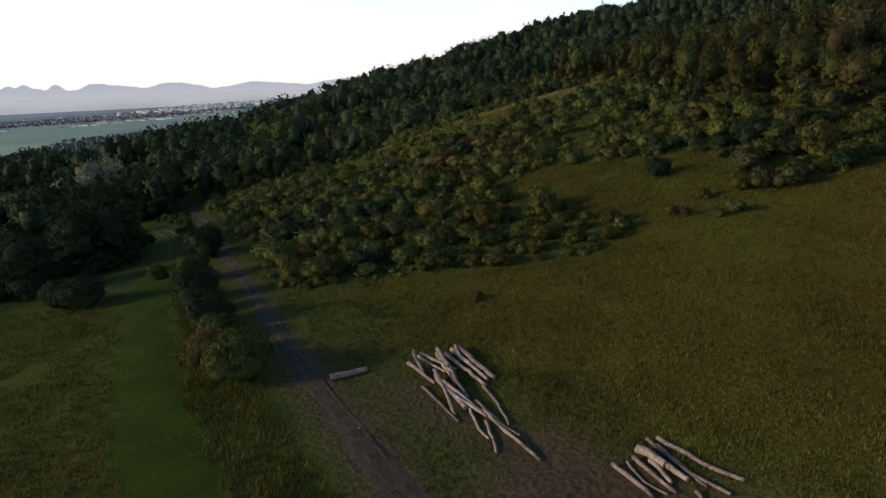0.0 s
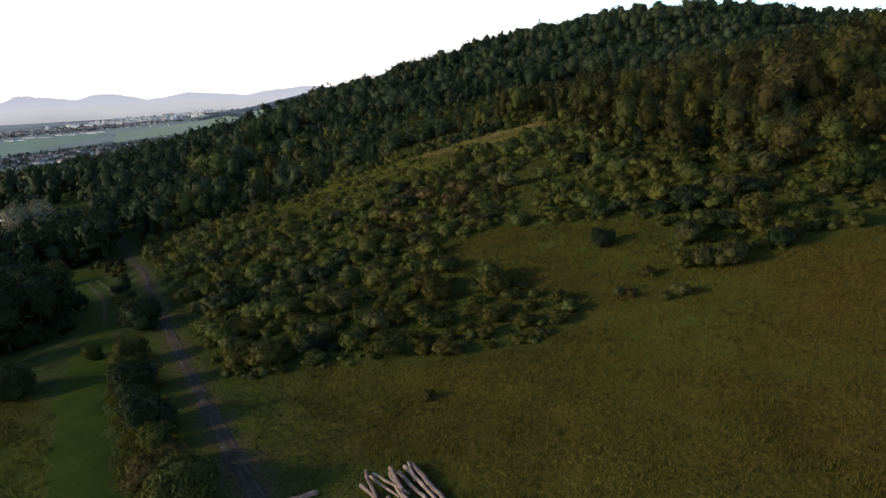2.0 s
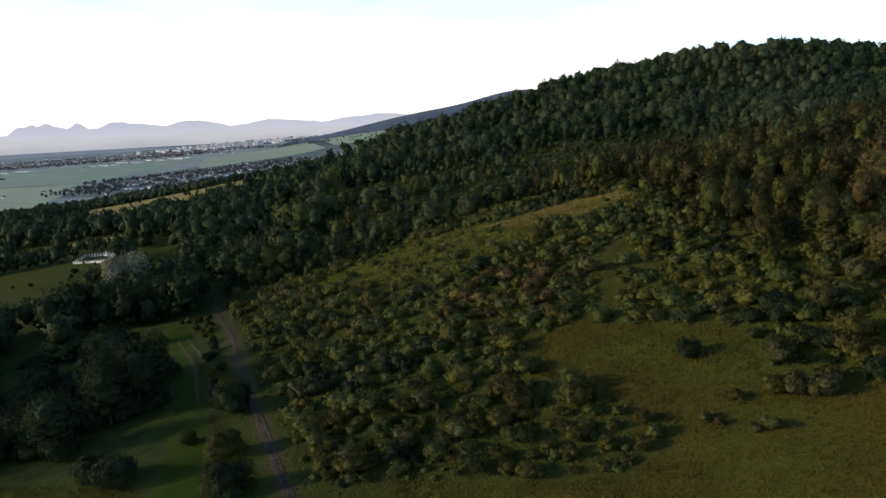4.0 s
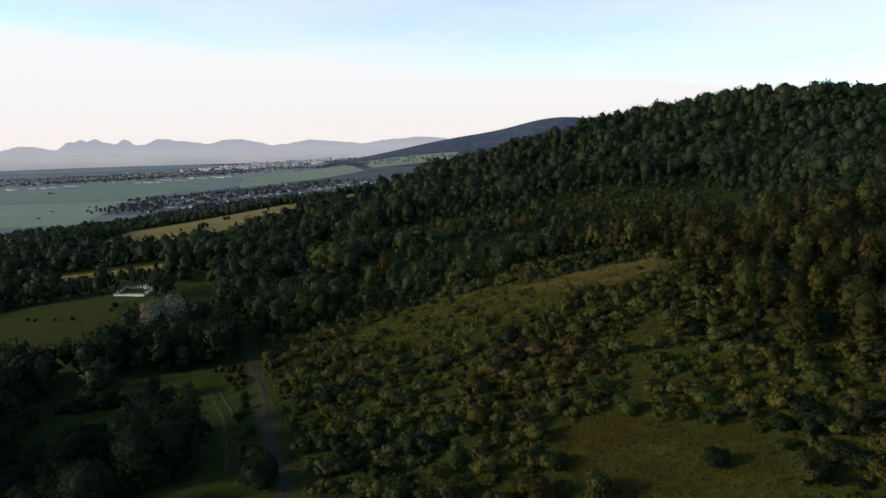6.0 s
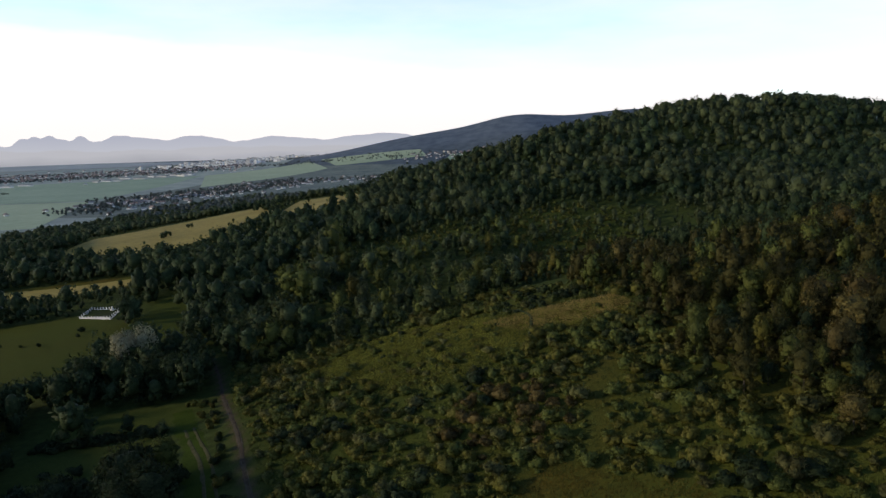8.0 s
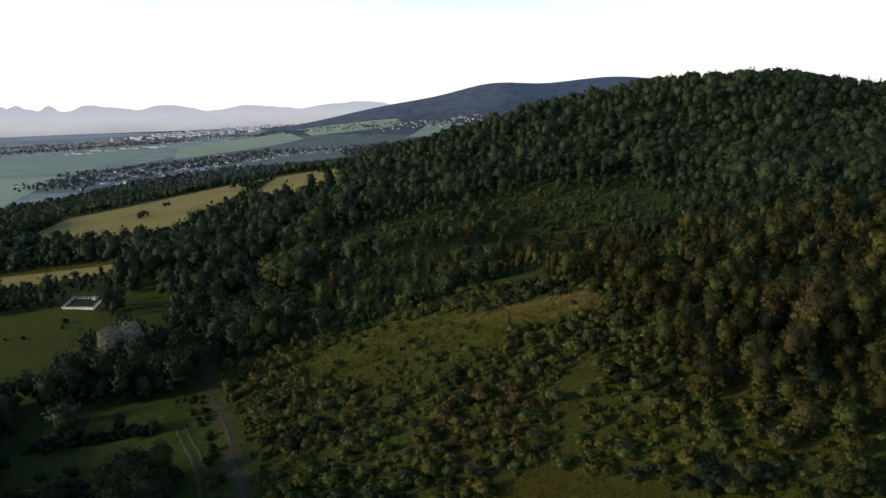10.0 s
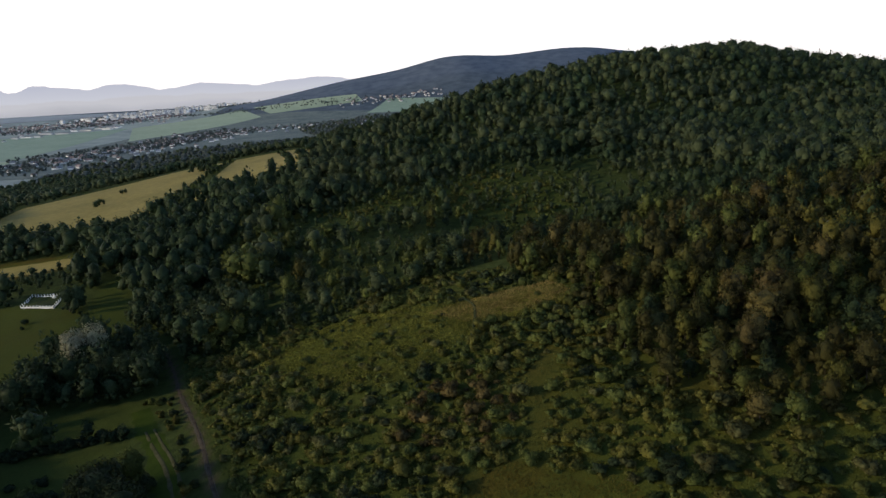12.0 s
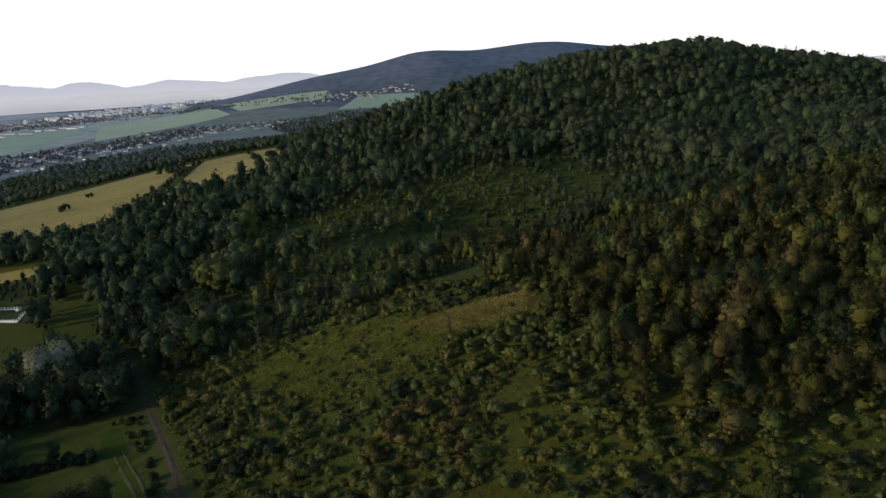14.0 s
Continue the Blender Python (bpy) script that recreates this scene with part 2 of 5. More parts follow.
def ground_material():
    m = bpy.data.materials.new("ground_cover")
    m.use_nodes = True
    nt = m.node_tree
    N, L = nt.nodes.new, nt.links.new
    p = nt.nodes["Principled BSDF"]
    p.inputs["Roughness"].default_value, p.inputs["Specular IOR Level"].default_value = 1.0, 0.03
    geo = N("ShaderNodeNewGeometry")
    zone = N("ShaderNodeAttribute")
    zone.attribute_name = "zone"
    sep = N("ShaderNodeSeparateColor")
    L(zone.outputs["Color"], sep.inputs[0])

    def noise_at(scale, detail=4):
        n = N("ShaderNodeTexNoise")
        n.inputs["Scale"].default_value, n.inputs["Detail"].default_value = scale, detail
        L(geo.outputs["Position"], n.inputs["Vector"])
        return n.outputs[0]

    def ranged(value, a, b):
        r = N("ShaderNodeMapRange")
        r.inputs["From Min"].default_value, r.inputs["From Max"].default_value = a, b
        L(value, r.inputs["Value"])
        return r.outputs[0]

    def mixed(f, a, b):
        x = N("ShaderNodeMix")
        x.data_type = "RGBA"
        for k, v in (("Factor", f), ("A", a), ("B", b)):
            if isinstance(v, tuple):
                x.inputs[k].default_value = (*v, 1)
            else:
                L(v, x.inputs[k])
        return x.outputs["Result"]

    big, mid, fine = noise_at(0.05), noise_at(0.5), noise_at(3.5, 6)
    # R dry meadow, G fresh grass, B trodden soil, alpha painted haze
    floor = mixed(ranged(mid, 0.35, 0.65), (0.030, 0.042, 0.012), (0.055, 0.070, 0.020))
    dry = mixed(ranged(fine, 0.35, 0.65), (0.062, 0.049, 0.010), (0.108, 0.080, 0.017))
    tint = mixed(ranged(big, 0.42, 0.60), dry, (0.082, 0.088, 0.016))
    fresh = mixed(ranged(fine, 0.3, 0.7), (0.036, 0.048, 0.010), (0.074, 0.088, 0.018))
    soil = mixed(ranged(fine, 0.3, 0.7), (0.052, 0.036, 0.024), (0.112, 0.076, 0.052))
    c = mixed(sep.outputs[1], floor, fresh)
    c = mixed(sep.outputs[0], c, tint)
    c = mixed(sep.outputs[2], c, soil)
    # distance haze painted as a blue-grey ground colour
    haze_tint = mixed(ranged(noise_at(0.03), 0.35, 0.65), (0.092, 0.118, 0.160), (0.142, 0.170, 0.215))
    c = mixed(zone.outputs["Alpha"], c, haze_tint)
    L(c, p.inputs["Base Color"])
    bp = N("ShaderNodeBump")
    bp.inputs["Strength"].default_value, bp.inputs["Distance"].default_value = 0.7, 0.25
    L(fine, bp.inputs["Height"]), L(bp.outputs[0], p.inputs["Normal"])
    return m


GROUND = ground_material()

# ---- the lie of the land ----
# heights of broad and fine rounded swells on two regular grids
BROAD = [
    0.1, 2.3, 25.8, 19, 26.7, 63.9, 34.4, 8.6,
    5, 4.5, -5, 2.5, 19.3, 4.5, 21.5, 15.3,
    0.2, 4.5, 15.3, 16.1, 44.5, 17.4, 25.3, 28.2,
    -4.8, 2.6, 9.3, 14, -24.3, 23.6, 28, 41.8,
    -1.2, 22.3, -16.7, 46, 57, 27, -14.8, 16.7,
    2.3, -2.5, 25.7, -9.9, 7.2, 31.6, 7.9, 11.4,
    6.8, -4, 15.2, 17.8, 13.5, 19.4, 32.5, 23.3,
    -4.9, 3.6, -0.9, 12.3, 18.4, 17.9, 26.9, 23.8,
]
FINE = [
    0.6, 1.7, -2.8, -2.3,
    2.4, 0.4, -0.1, 3.1,
    1.4, -3.4, 0.4, -0,
    -4.1, 2.3, 5, -2.1,
    1.1, -5.4, -4.1, 8.7,
    -3.4, -1.5, 8.6, -15.6,
]

SWELLS = np.array([(-400 + 150 * (i % 8), -150 + 150 * (i // 8), 130, a) for i, a in enumerate(BROAD)]
                  + [(-50 + 32 * (i % 4), 20 + 36 * (i // 4), 34, a) for i, a in enumerate(FINE)])
# far ridge: x, y, half widths, height
FAR = np.array([(430, 2760, 150, 330, 118), (880, 2780, 190, 360, 131), (60, 2800, 260, 330, 82), (1350, 2800, 260, 380, 136), (660, 2770, 120, 330, 40), (1570, 2780, 95, 300, 34), (150, 2790, 130, 330, 14), (790, 2790, 150, 330, 12),
                (288, 610, 50, 60, 18), (345, 612, 27, 50, 12), (200, 384, 52, 46, 6.5)])


def rise(x, y):
    """Height of the bare land."""
    x, y = np.asarray(x, float), np.asarray(y, float)
    u = np.clip((y - 1500) / 1900, 0, 1)
    z = -52 + 32 * u * u * (3 - 2 * u)
    for cx, cy, s, a in SWELLS:
        z = z + a * np.exp(-((x - cx) ** 2 + (y - cy) ** 2) / (2 * s * s))
    for cx, cy, sx, sy, a in FAR:
        z = z + a * np.exp(-((x - cx) ** 2) / (2 * sx * sx) - ((y - cy) ** 2) / (2 * sy * sy))
    # unseen rise added in the west to keep the evening sun off the lane
    z = z + 40 * np.exp(-((x + 138) ** 2) / (2 * 21 ** 2) - ((y - 86) ** 2) / (2 * 29 ** 2))
    z = z + 0.10 * np.sin(x * 0.9 + 1.3 * np.sin(y * 0.35)) * np.sin(y * 0.7 + 0.8 * np.sin(x * 0.4))
    return z


def inside(poly, x, y, soft=1.5):
    """1 within the polygon, 0 outside, with a soft rim."""
    x, y = np.asarray(x, float), np.asarray(y, float)
    inn, d = np.zeros(x.shape, bool), np.full(x.shape, 1e9)
    for (ax, ay), (bx, by) in zip(poly, poly[1:] + poly[:1]):
        cross = ((ay > y) != (by > y)) & (x < (bx - ax) * (y - ay) / ((by - ay) or 1e-9) + ax)
        inn ^= cross
        k = np.clip(((x - ax) * (bx - ax) + (y - ay) * (by - ay)) / ((bx - ax) ** 2 + (by - ay) ** 2), 0, 1)
        d = np.minimum(d, np.hypot(x - ax - k * (bx - ax), y - ay - k * (by - ay)))
    return np.clip(0.5 + np.where(inn, d, -d) / (2 * soft), 0, 1)


def off_line(line, x, y):
    """Distance from a line of points."""
    x, y = np.asarray(x, float), np.asarray(y, float)
    d = np.full(x.shape, 1e9)
    for (ax, ay), (bx, by) in zip(line, line[1:]):
        k = np.clip(((x - ax) * (bx - ax) + (y - ay) * (by - ay)) / ((bx - ax) ** 2 + (by - ay) ** 2), 0, 1)
        d = np.minimum(d, np.hypot(x - ax - k * (bx - ax), y - ay - k * (by - ay)))
    return d


TRACK = [(5.2, 11), (1.1, 21), (-0.8, 25.9), (-2.5, 30.4), (-4.9, 36.3), (-8.0, 44.8), (-10.9, 53), (-14.0, 62), (-18.3, 75), (-25, 96), (-30.5, 115), (-38.5, 138), (-44, 156), (-50, 172)]
STRIP = [(-3.8, 8), (-7.8, 20), (-11.2, 29.4), (-15.5, 39.6), (-22.0, 60), (-27, 80), (-32, 97), (-37.5, 114), (-42, 125), (-46, 136)]
MEADOW = [(-6, 38), (-9, 46), (-10, 56), (-1, 54.5), (3, 52), (8.6, 50), (13.2, 48.5), (16, 50), (19, 53), (15, 60), (10, 69), (10, 75), (16, 78), (22, 71), (28, 68), (29, 63), (27, 57), (31, 52), (36, 51), (41, 50), (46, 46), (70, 36), (110, 0), (60, -60), (-5, -60), (3, 20)]
UPPER = [(-23, 142), (-11, 152), (-3, 152), (8, 142), (17, 132), (26, 128), (38, 126), (37, 116), (21, 117), (12, 111), (2, 107), (-6, 112), (-12, 124)]
GAP = [(15, 66), (17, 73), (21, 84), (22, 92), (26, 99), (28, 98), (24.5, 91), (23, 84), (20, 74), (19, 68)]
FAR_CLEAR = [(28, 282), (54, 294), (80, 258), (74, 228), (64, 208), (48, 204), (36, 226)]
FAR_CLEAR_W = [(-14, 262), (-18, 290), (10, 282), (26, 262), (20, 240), (0, 246)]
LEFT_MEADOW = [(-44, 70), (-27, 63), (-18, 50), (-10, 28), (-6, 5), (-60, 5), (-70, 50)]
LOW_CLEAR = [(-74, 141), (-58, 140), (-46, 142), (-41, 131), (-43, 126.5), (-52, 126.5), (-70, 126.5)]
LOW_CLEAR_S = [(-70, 122.5), (-54, 122.5), (-44, 122), (-42, 112), (-50, 106), (-66, 106)]
CEM_MEADOW = [(-150, 232), (-112, 234), (-86, 216), (-74, 190), (-78, 160), (-83, 152), (-104, 144), (-150, 160)]
SLOPE_STRIP = [(-54, 172), (-64, 196), (-69, 212), (-73, 246), (-84, 246), (-82, 212), (-70, 182)]
TAN_FIELD = [(-222, 440), (-240, 560), (-190, 625), (-120, 680), (-20, 680), (-20, 420), (-40, 395), (-70, 402), (-90, 388), (-118, 366), (-160, 385)]
TAN_STRIP = [(-200, 345), (-142, 330), (-104, 304), (-100, 280), (-143, 284), (-200, 300)]
PLOT = [(-114, 228), (-90, 212), (-86, 236), (-112, 252)]
PLAIN_WOODS = ((7, [(-440, 600), (-430, 760), (-420, 900), (-390, 1130), (-300, 1350), (-60, 1500), (60, 1200), (-20, 760), (-30, 690), (-120, 690), (-200, 635), (-250, 572), (-232, 440)]),
               (7, [(-30, 545), (440, 545), (520, 760), (100, 860), (-30, 760)]),
               (10, [(-60, 1500), (60, 1200), (400, 1300), (420, 2000), (60, 2050), (-120, 1780)]))
OPENINGS = [MEADOW, UPPER, GAP, FAR_CLEAR, PLOT, LEFT_MEADOW, LOW_CLEAR, LOW_CLEAR_S, CEM_MEADOW, SLOPE_STRIP, TAN_FIELD, TAN_STRIP]


# bare ground round the timber
TRODDEN = [(-2.6, 36.6), (0.5, 35.5), (3.5, 30), (6.5, 29), (8.2, 25), (13, 21), (11, 17), (4, 17), (2.2, 25.5), (3.2, 28), (0.2, 31)]


def openness(x, y):
    o = np.zeros(np.shape(x))
    for poly in OPENINGS:
        o = np.maximum(o, inside(poly, x, y, 1.0))
    o = np.maximum(o, off_line(TRACK, x, y) < 2.4)
    o = np.maximum(o, off_line(STRIP, x, y) < 3.0)
    return o


# ---- mesh helpers ----
def link_mesh(name, verts, quads=None, tris=None, smooth=False, normals=None):
    """A mesh from arrays of corners, four-sided and three-sided faces."""
    me = bpy.data.meshes.new(name)
    nq, ntr = (0 if quads is None else len(quads)), (0 if tris is None else len(tris))
    me.vertices.add(len(verts))
    me.vertices.foreach_set("co", np.asarray(verts, np.float32).ravel())
    idx = np.concatenate([np.asarray(a, np.int32).ravel() for a in (quads, tris) if a is not None and len(a)])
    me.loops.add(len(idx))
    me.loops.foreach_set("vertex_index", idx)
    me.polygons.add(nq + ntr)
    start = np.concatenate([np.arange(nq) * 4, nq * 4 + np.arange(ntr) * 3]).astype(np.int32)
    me.polygons.foreach_set("loop_start", start)
    me.polygons.foreach_set("use_smooth", np.full(nq + ntr, smooth or normals is not None))
    me.update(calc_edges=True)
    if normals is not None:
        at = me.attributes.new("custom_normal", "FLOAT_VECTOR", "POINT")
        at.data.foreach_set("vector", np.asarray(normals, np.float32).ravel())
    return me


def thing(name, mesh, mat, label, category, group="", kind=""):
    ob = new(name, mesh)
    if mat is not None and not mesh.materials:
        mesh.materials.append(mat)
    return tagged(ob, label, category, group, kind)


def piece(name, mesh, mat, parent, label=""):
    """One mesh under a thing or a part."""
    ob = new(name, mesh)
    if mat is not None and not mesh.materials:
        mesh.materials.append(mat)
    ob.parent = parent
    return tagged(ob, label)


def part(name, bm, mat, parent, label="", smooth=False):
    me = bpy.data.meshes.new(name)
    bm.to_mesh(me)
    bm.free()
    if smooth:
        me.shade_smooth()
    return piece(name, me, mat, parent, label)


def base_at(name, x, y, label, category, group="", kind="", sink=0.0, turn=0.0, size=1.0):
    e = new(name)
    e.matrix_world = pose(x, y, float(rise(x, y)) - sink, 0, 0, turn) @ Matrix.Scale(size, 4)
    return tagged(e, label, category, group, kind)


# ---- ground ----
def steps(*spans):
    out = []
    for a, b, s in spans:
        out += list(np.arange(a, b, s))
    return np.array(out + [spans[-1][1]])


def build_ground():
    xs = steps((-4600, -1600, 150), (-1600, -500, 40), (-500, -240, 13), (-240, -60, 3.0), (-60, 60, 1.3), (60, 120, 2.5), (120, 480, 8), (480, 1600, 40), (1600, 4600, 200))
    ys = steps((-4600, -600, 250), (-600, -80, 40), (-80, 10, 5), (10, 150, 1.3), (150, 330, 2.5), (330, 660, 4), (660, 1600, 24), (1600, 4700, 60))
    X, Y = np.meshgrid(xs, ys)
    Z = rise(X, Y)
    rough = np.hypot(X, Y)
    Z = Z - np.clip((rough - 3800) / 900, 0, 1) * 20
    n, k = len(xs), len(ys)
    i = np.arange(n * k).reshape(k, n)
    quads = np.stack([i[:-1, :-1], i[:-1, 1:], i[1:, 1:], i[1:, :-1]], -1).reshape(-1, 4)
    me = link_mesh("ground", np.stack([X, Y, Z], -1).reshape(-1, 3), quads, smooth=True)
    x, y = X.ravel(), Y.ravel()
    dry = np.zeros(len(x))
    for poly, a in ((MEADOW, 1.0), (UPPER, 0.35), (LEFT_MEADOW, 0.5), (CEM_MEADOW, 0.2), (TAN_STRIP, 1.0)):
        dry = np.maximum(dry, a * inside(poly, x, y, 2.0))
    slope_dry = inside([(-14, 56), (30, 45), (60, 60), (45, 125), (-10, 160), (-40, 150)], x, y, 6) * np.clip((x + 6) / 30, 0, 1)
    dry = np.maximum(dry, 0.55 * slope_dry)
    dry = np.maximum(dry, 1.0 * inside([(8, 132), (22, 128), (38, 127), (38, 116), (24, 120)], x, y, 2.0))
    fresh = np.zeros(len(x))
    # low clearings let the darker floor colour through, painting their shade deeper
    for poly in (GAP, FAR_CLEAR, FAR_CLEAR_W, LOW_CLEAR, LOW_CLEAR_S, SLOPE_STRIP, LEFT_MEADOW, CEM_MEADOW, UPPER):
        fresh = np.maximum(fresh, (0.6 if poly is FAR_CLEAR or poly is FAR_CLEAR_W else 0.7 if poly is LOW_CLEAR or poly is LOW_CLEAR_S else 1.0) * inside(poly, x, y, 2.5))
    # the bush slope has grass between its shrubs
    fresh = np.maximum(fresh, 0.8 * inside([(-14, 56), (30, 45), (60, 60), (45, 125), (-10, 160), (-40, 150)], x, y, 6))
    fresh = np.maximum(fresh, 1.0 * (y > 660))
    # greener, trodden ground beside the track and round the timber
    near = np.clip(1.3 - off_line(TRACK[:9], x, y) / 7.0, 0, 1) * (y < 75)
    dry = dry * (1 - 0.75 * near)
    fresh = np.maximum(fresh, near)
    soil = 0.9 * np.clip(1.3 - off_line(TRACK, x, y) / np.where(y < 45, 1.7, 0.75), 0, 1)
    soil = np.maximum(soil, 0.9 * inside(TRODDEN, x, y, 1.6))
    # how much painted haze the far ridge and the plain get
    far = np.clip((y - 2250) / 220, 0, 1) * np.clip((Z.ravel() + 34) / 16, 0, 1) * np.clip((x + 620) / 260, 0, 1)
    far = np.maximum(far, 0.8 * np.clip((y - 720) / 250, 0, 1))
    for _, poly in PLAIN_WOODS:
        shade = inside(poly, x, y, 12)
        far, fresh = far * (1 - shade), fresh * (1 - shade)
    dry, fresh = dry * (1 - far), fresh * (1 - far)
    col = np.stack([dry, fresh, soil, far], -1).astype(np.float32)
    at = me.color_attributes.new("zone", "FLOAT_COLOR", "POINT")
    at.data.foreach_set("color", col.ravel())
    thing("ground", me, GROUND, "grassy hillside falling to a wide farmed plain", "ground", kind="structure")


build_ground()


def spline(line, gap):
    """Points at even gaps along a smooth line."""
    p = np.array(line, float)
    q = np.vstack([2 * p[0] - p[1], p, 2 * p[-1] - p[-2]])
    out = []
    for i in range(1, len(q) - 2):
        m = max(2, int(np.hypot(*(q[i + 1] - q[i])) / gap))
        for t in np.linspace(0, 1, m, endpoint=False):
            out.append(0.5 * (2 * q[i] + (q[i + 1] - q[i - 1]) * t + (2 * q[i - 1] - 5 * q[i] + 4 * q[i + 1] - q[i + 2]) * t * t + (3 * q[i] - q[i - 1] - 3 * q[i + 1] + q[i + 2]) * t ** 3))
    return np.array(out + [p[-1]])


def ribbon(name, line, half, mat, label, category, lift=0.05, ragged=0.25, shift=0.0, gap=0.5, cols=7, taper=1.0, edge=1.4):
    """A strip laid along a line on the land."""
    rng = np.random.default_rng(len(name) + int(abs(shift) * 10))
    c = spline(line, gap)
    d = np.gradient(c, axis=0)
    d /= np.hypot(d[:, 0], d[:, 1])[:, None]
    side = np.stack([d[:, 1], -d[:, 0]], 1)
    w = half * (1 + ragged * np.interp(np.arange(len(c)), np.arange(0, len(c) + 4, 3), rng.normal(0, 1, len(np.arange(0, len(c) + 4, 3)))).clip(-1.6, 1.6))
    w2 = half * (1 + ragged * np.interp(np.arange(len(c)), np.arange(0, len(c) + 4, 3), rng.normal(0, 1, len(np.arange(0, len(c) + 4, 3)))).clip(-1.6, 1.6))
    thin = np.interp(c[:, 1], (30, 62), (1.12, taper))
    w, w2 = w * thin, w2 * thin
    u = np.linspace(-1, 1, cols)
    P = c[:, None, :] + side[:, None, :] * (shift + np.where(u < 0, u * w[:, None], u * w2[:, None]))[:, :, None]
    z = rise(P[..., 0], P[..., 1]) + lift * (1 - np.abs(u) ** 4 * edge)
    V = np.concatenate([P, z[..., None]], -1).reshape(-1, 3)
    i = np.arange(len(c) * cols).reshape(len(c), cols)
    quads = np.stack([i[:-1, :-1], i[:-1, 1:], i[1:, 1:], i[1:, :-1]], -1).reshape(-1, 4)
    return thing(name, link_mesh(name, V, quads, smooth=True), mat, label, category, kind="structure")


ribbon("mown_lane", STRIP, 2.15, MOWN, "short green mown lane through the tall grass", "grass lane", 0.04, 0.15)
ribbon("dirt_track", TRACK, 0.86, DIRT, "brown earth cart track along the foot of the slope", "track", 0.05, 0.24, taper=0.48)
ribbon("wheel_rut", TRACK[:12], 0.16, RUT, "pale dusty wheel rut in the earth track", "track", 0.056, 0.7, -0.22, cols=5, taper=0.6, gap=1.2, edge=0.06)
ribbon("wheel_rut", TRACK[:12], 0.10, RUT, "pale dusty wheel rut in the earth track", "track", 0.056, 0.7, 0.36, cols=5, taper=0.6, gap=1.2, edge=0.06)
LANE_RUTS = [(-26.4, 84), (-29.0, 93), (-33.0, 105), (-38.2, 117), (-41.2, 124)]
ribbon("wheel_rut", LANE_RUTS, 0.42, TRAMPLED, "bare wheel rut in the mown lane", "track", 0.09, 0.4, -0.75, cols=5, gap=2.5)
ribbon("wheel_rut", LANE_RUTS, 0.34, TRAMPLED, "bare wheel rut in the mown lane", "track", 0.09, 0.4, 0.75, cols=5, gap=2.5)


def patch(name, a, b, c, d, mat, label, n=24, lift=0.5, category="field"):
    """A field with four corners, draped on the land."""
    u, v = np.meshgrid(np.linspace(0, 1, n), np.linspace(0, 1, n))
    P = [(1 - u) * (1 - v) * a[k] + u * (1 - v) * b[k] + u * v * c[k] + (1 - u) * v * d[k] for k in (0, 1)]
    z = rise(P[0], P[1]) + lift
    i = np.arange(n * n).reshape(n, n)
    quads = np.stack([i[:-1, :-1], i[:-1, 1:], i[1:, 1:], i[1:, :-1]], -1).reshape(-1, 4)
    return thing(name, link_mesh(name, np.stack([P[0], P[1], z], -1).reshape(-1, 3), quads, smooth=True), mat, label, category, "fields on the plain", "structure")


TANL = "ripe tan grain field on a low rise between woods"
patch("grain_field", (-222, 440), (-160, 385), (-128, 660), (-240, 560), CROP_TAN, TANL, 60, 0.15)
patch("grain_field", (-160, 385), (-112, 372), (-104, 640), (-128, 660), CROP_TAN, TANL, 60, 0.15)
patch("grain_field", (-92, 392), (-22, 400), (-24, 680), (-98, 650), CROP_TAN, TANL, 60, 0.15)
patch("grain_field", (-200, 342), (-200, 304), (-103, 283), (-106, 302), CROP_TAN, "narrow pale stubble field between strips of wood", 40, 0.15)
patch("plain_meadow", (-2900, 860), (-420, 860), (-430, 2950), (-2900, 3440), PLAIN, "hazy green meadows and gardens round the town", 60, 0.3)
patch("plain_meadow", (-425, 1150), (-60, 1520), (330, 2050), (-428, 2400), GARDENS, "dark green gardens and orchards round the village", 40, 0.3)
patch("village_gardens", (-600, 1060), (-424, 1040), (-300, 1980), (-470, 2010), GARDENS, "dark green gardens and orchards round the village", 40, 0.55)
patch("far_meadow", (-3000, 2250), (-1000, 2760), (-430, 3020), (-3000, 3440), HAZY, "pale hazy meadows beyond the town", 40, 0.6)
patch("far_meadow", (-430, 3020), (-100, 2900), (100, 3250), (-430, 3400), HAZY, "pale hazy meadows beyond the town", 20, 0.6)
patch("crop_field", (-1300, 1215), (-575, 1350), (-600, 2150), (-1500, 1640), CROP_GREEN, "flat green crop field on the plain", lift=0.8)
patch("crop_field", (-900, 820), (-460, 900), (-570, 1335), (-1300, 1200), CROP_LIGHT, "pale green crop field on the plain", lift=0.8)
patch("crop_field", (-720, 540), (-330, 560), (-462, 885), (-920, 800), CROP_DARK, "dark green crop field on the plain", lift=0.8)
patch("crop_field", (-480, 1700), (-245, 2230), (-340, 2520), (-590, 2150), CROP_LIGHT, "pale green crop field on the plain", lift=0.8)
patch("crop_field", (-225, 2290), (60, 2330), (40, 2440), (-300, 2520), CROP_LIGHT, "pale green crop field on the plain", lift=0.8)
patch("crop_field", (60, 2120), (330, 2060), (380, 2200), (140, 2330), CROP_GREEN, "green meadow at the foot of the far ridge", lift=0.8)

ribbon("footpath", [(19.4, 134), (20.6, 128), (19.9, 122), (18.4, 116), (17.6, 112)], 0.34, SHALE, "narrow dark trodden footpath over the spur", "path", 0.3, 0.3, edge=1.0)
ribbon("far_road", [(-2300, 2250), (-1700, 2440), (-1250, 2640), (-900, 2840), (-500, 2980)], 7, STONE, "pale road along the far edge of the plain", "road", 1.6, 0.3, gap=40)

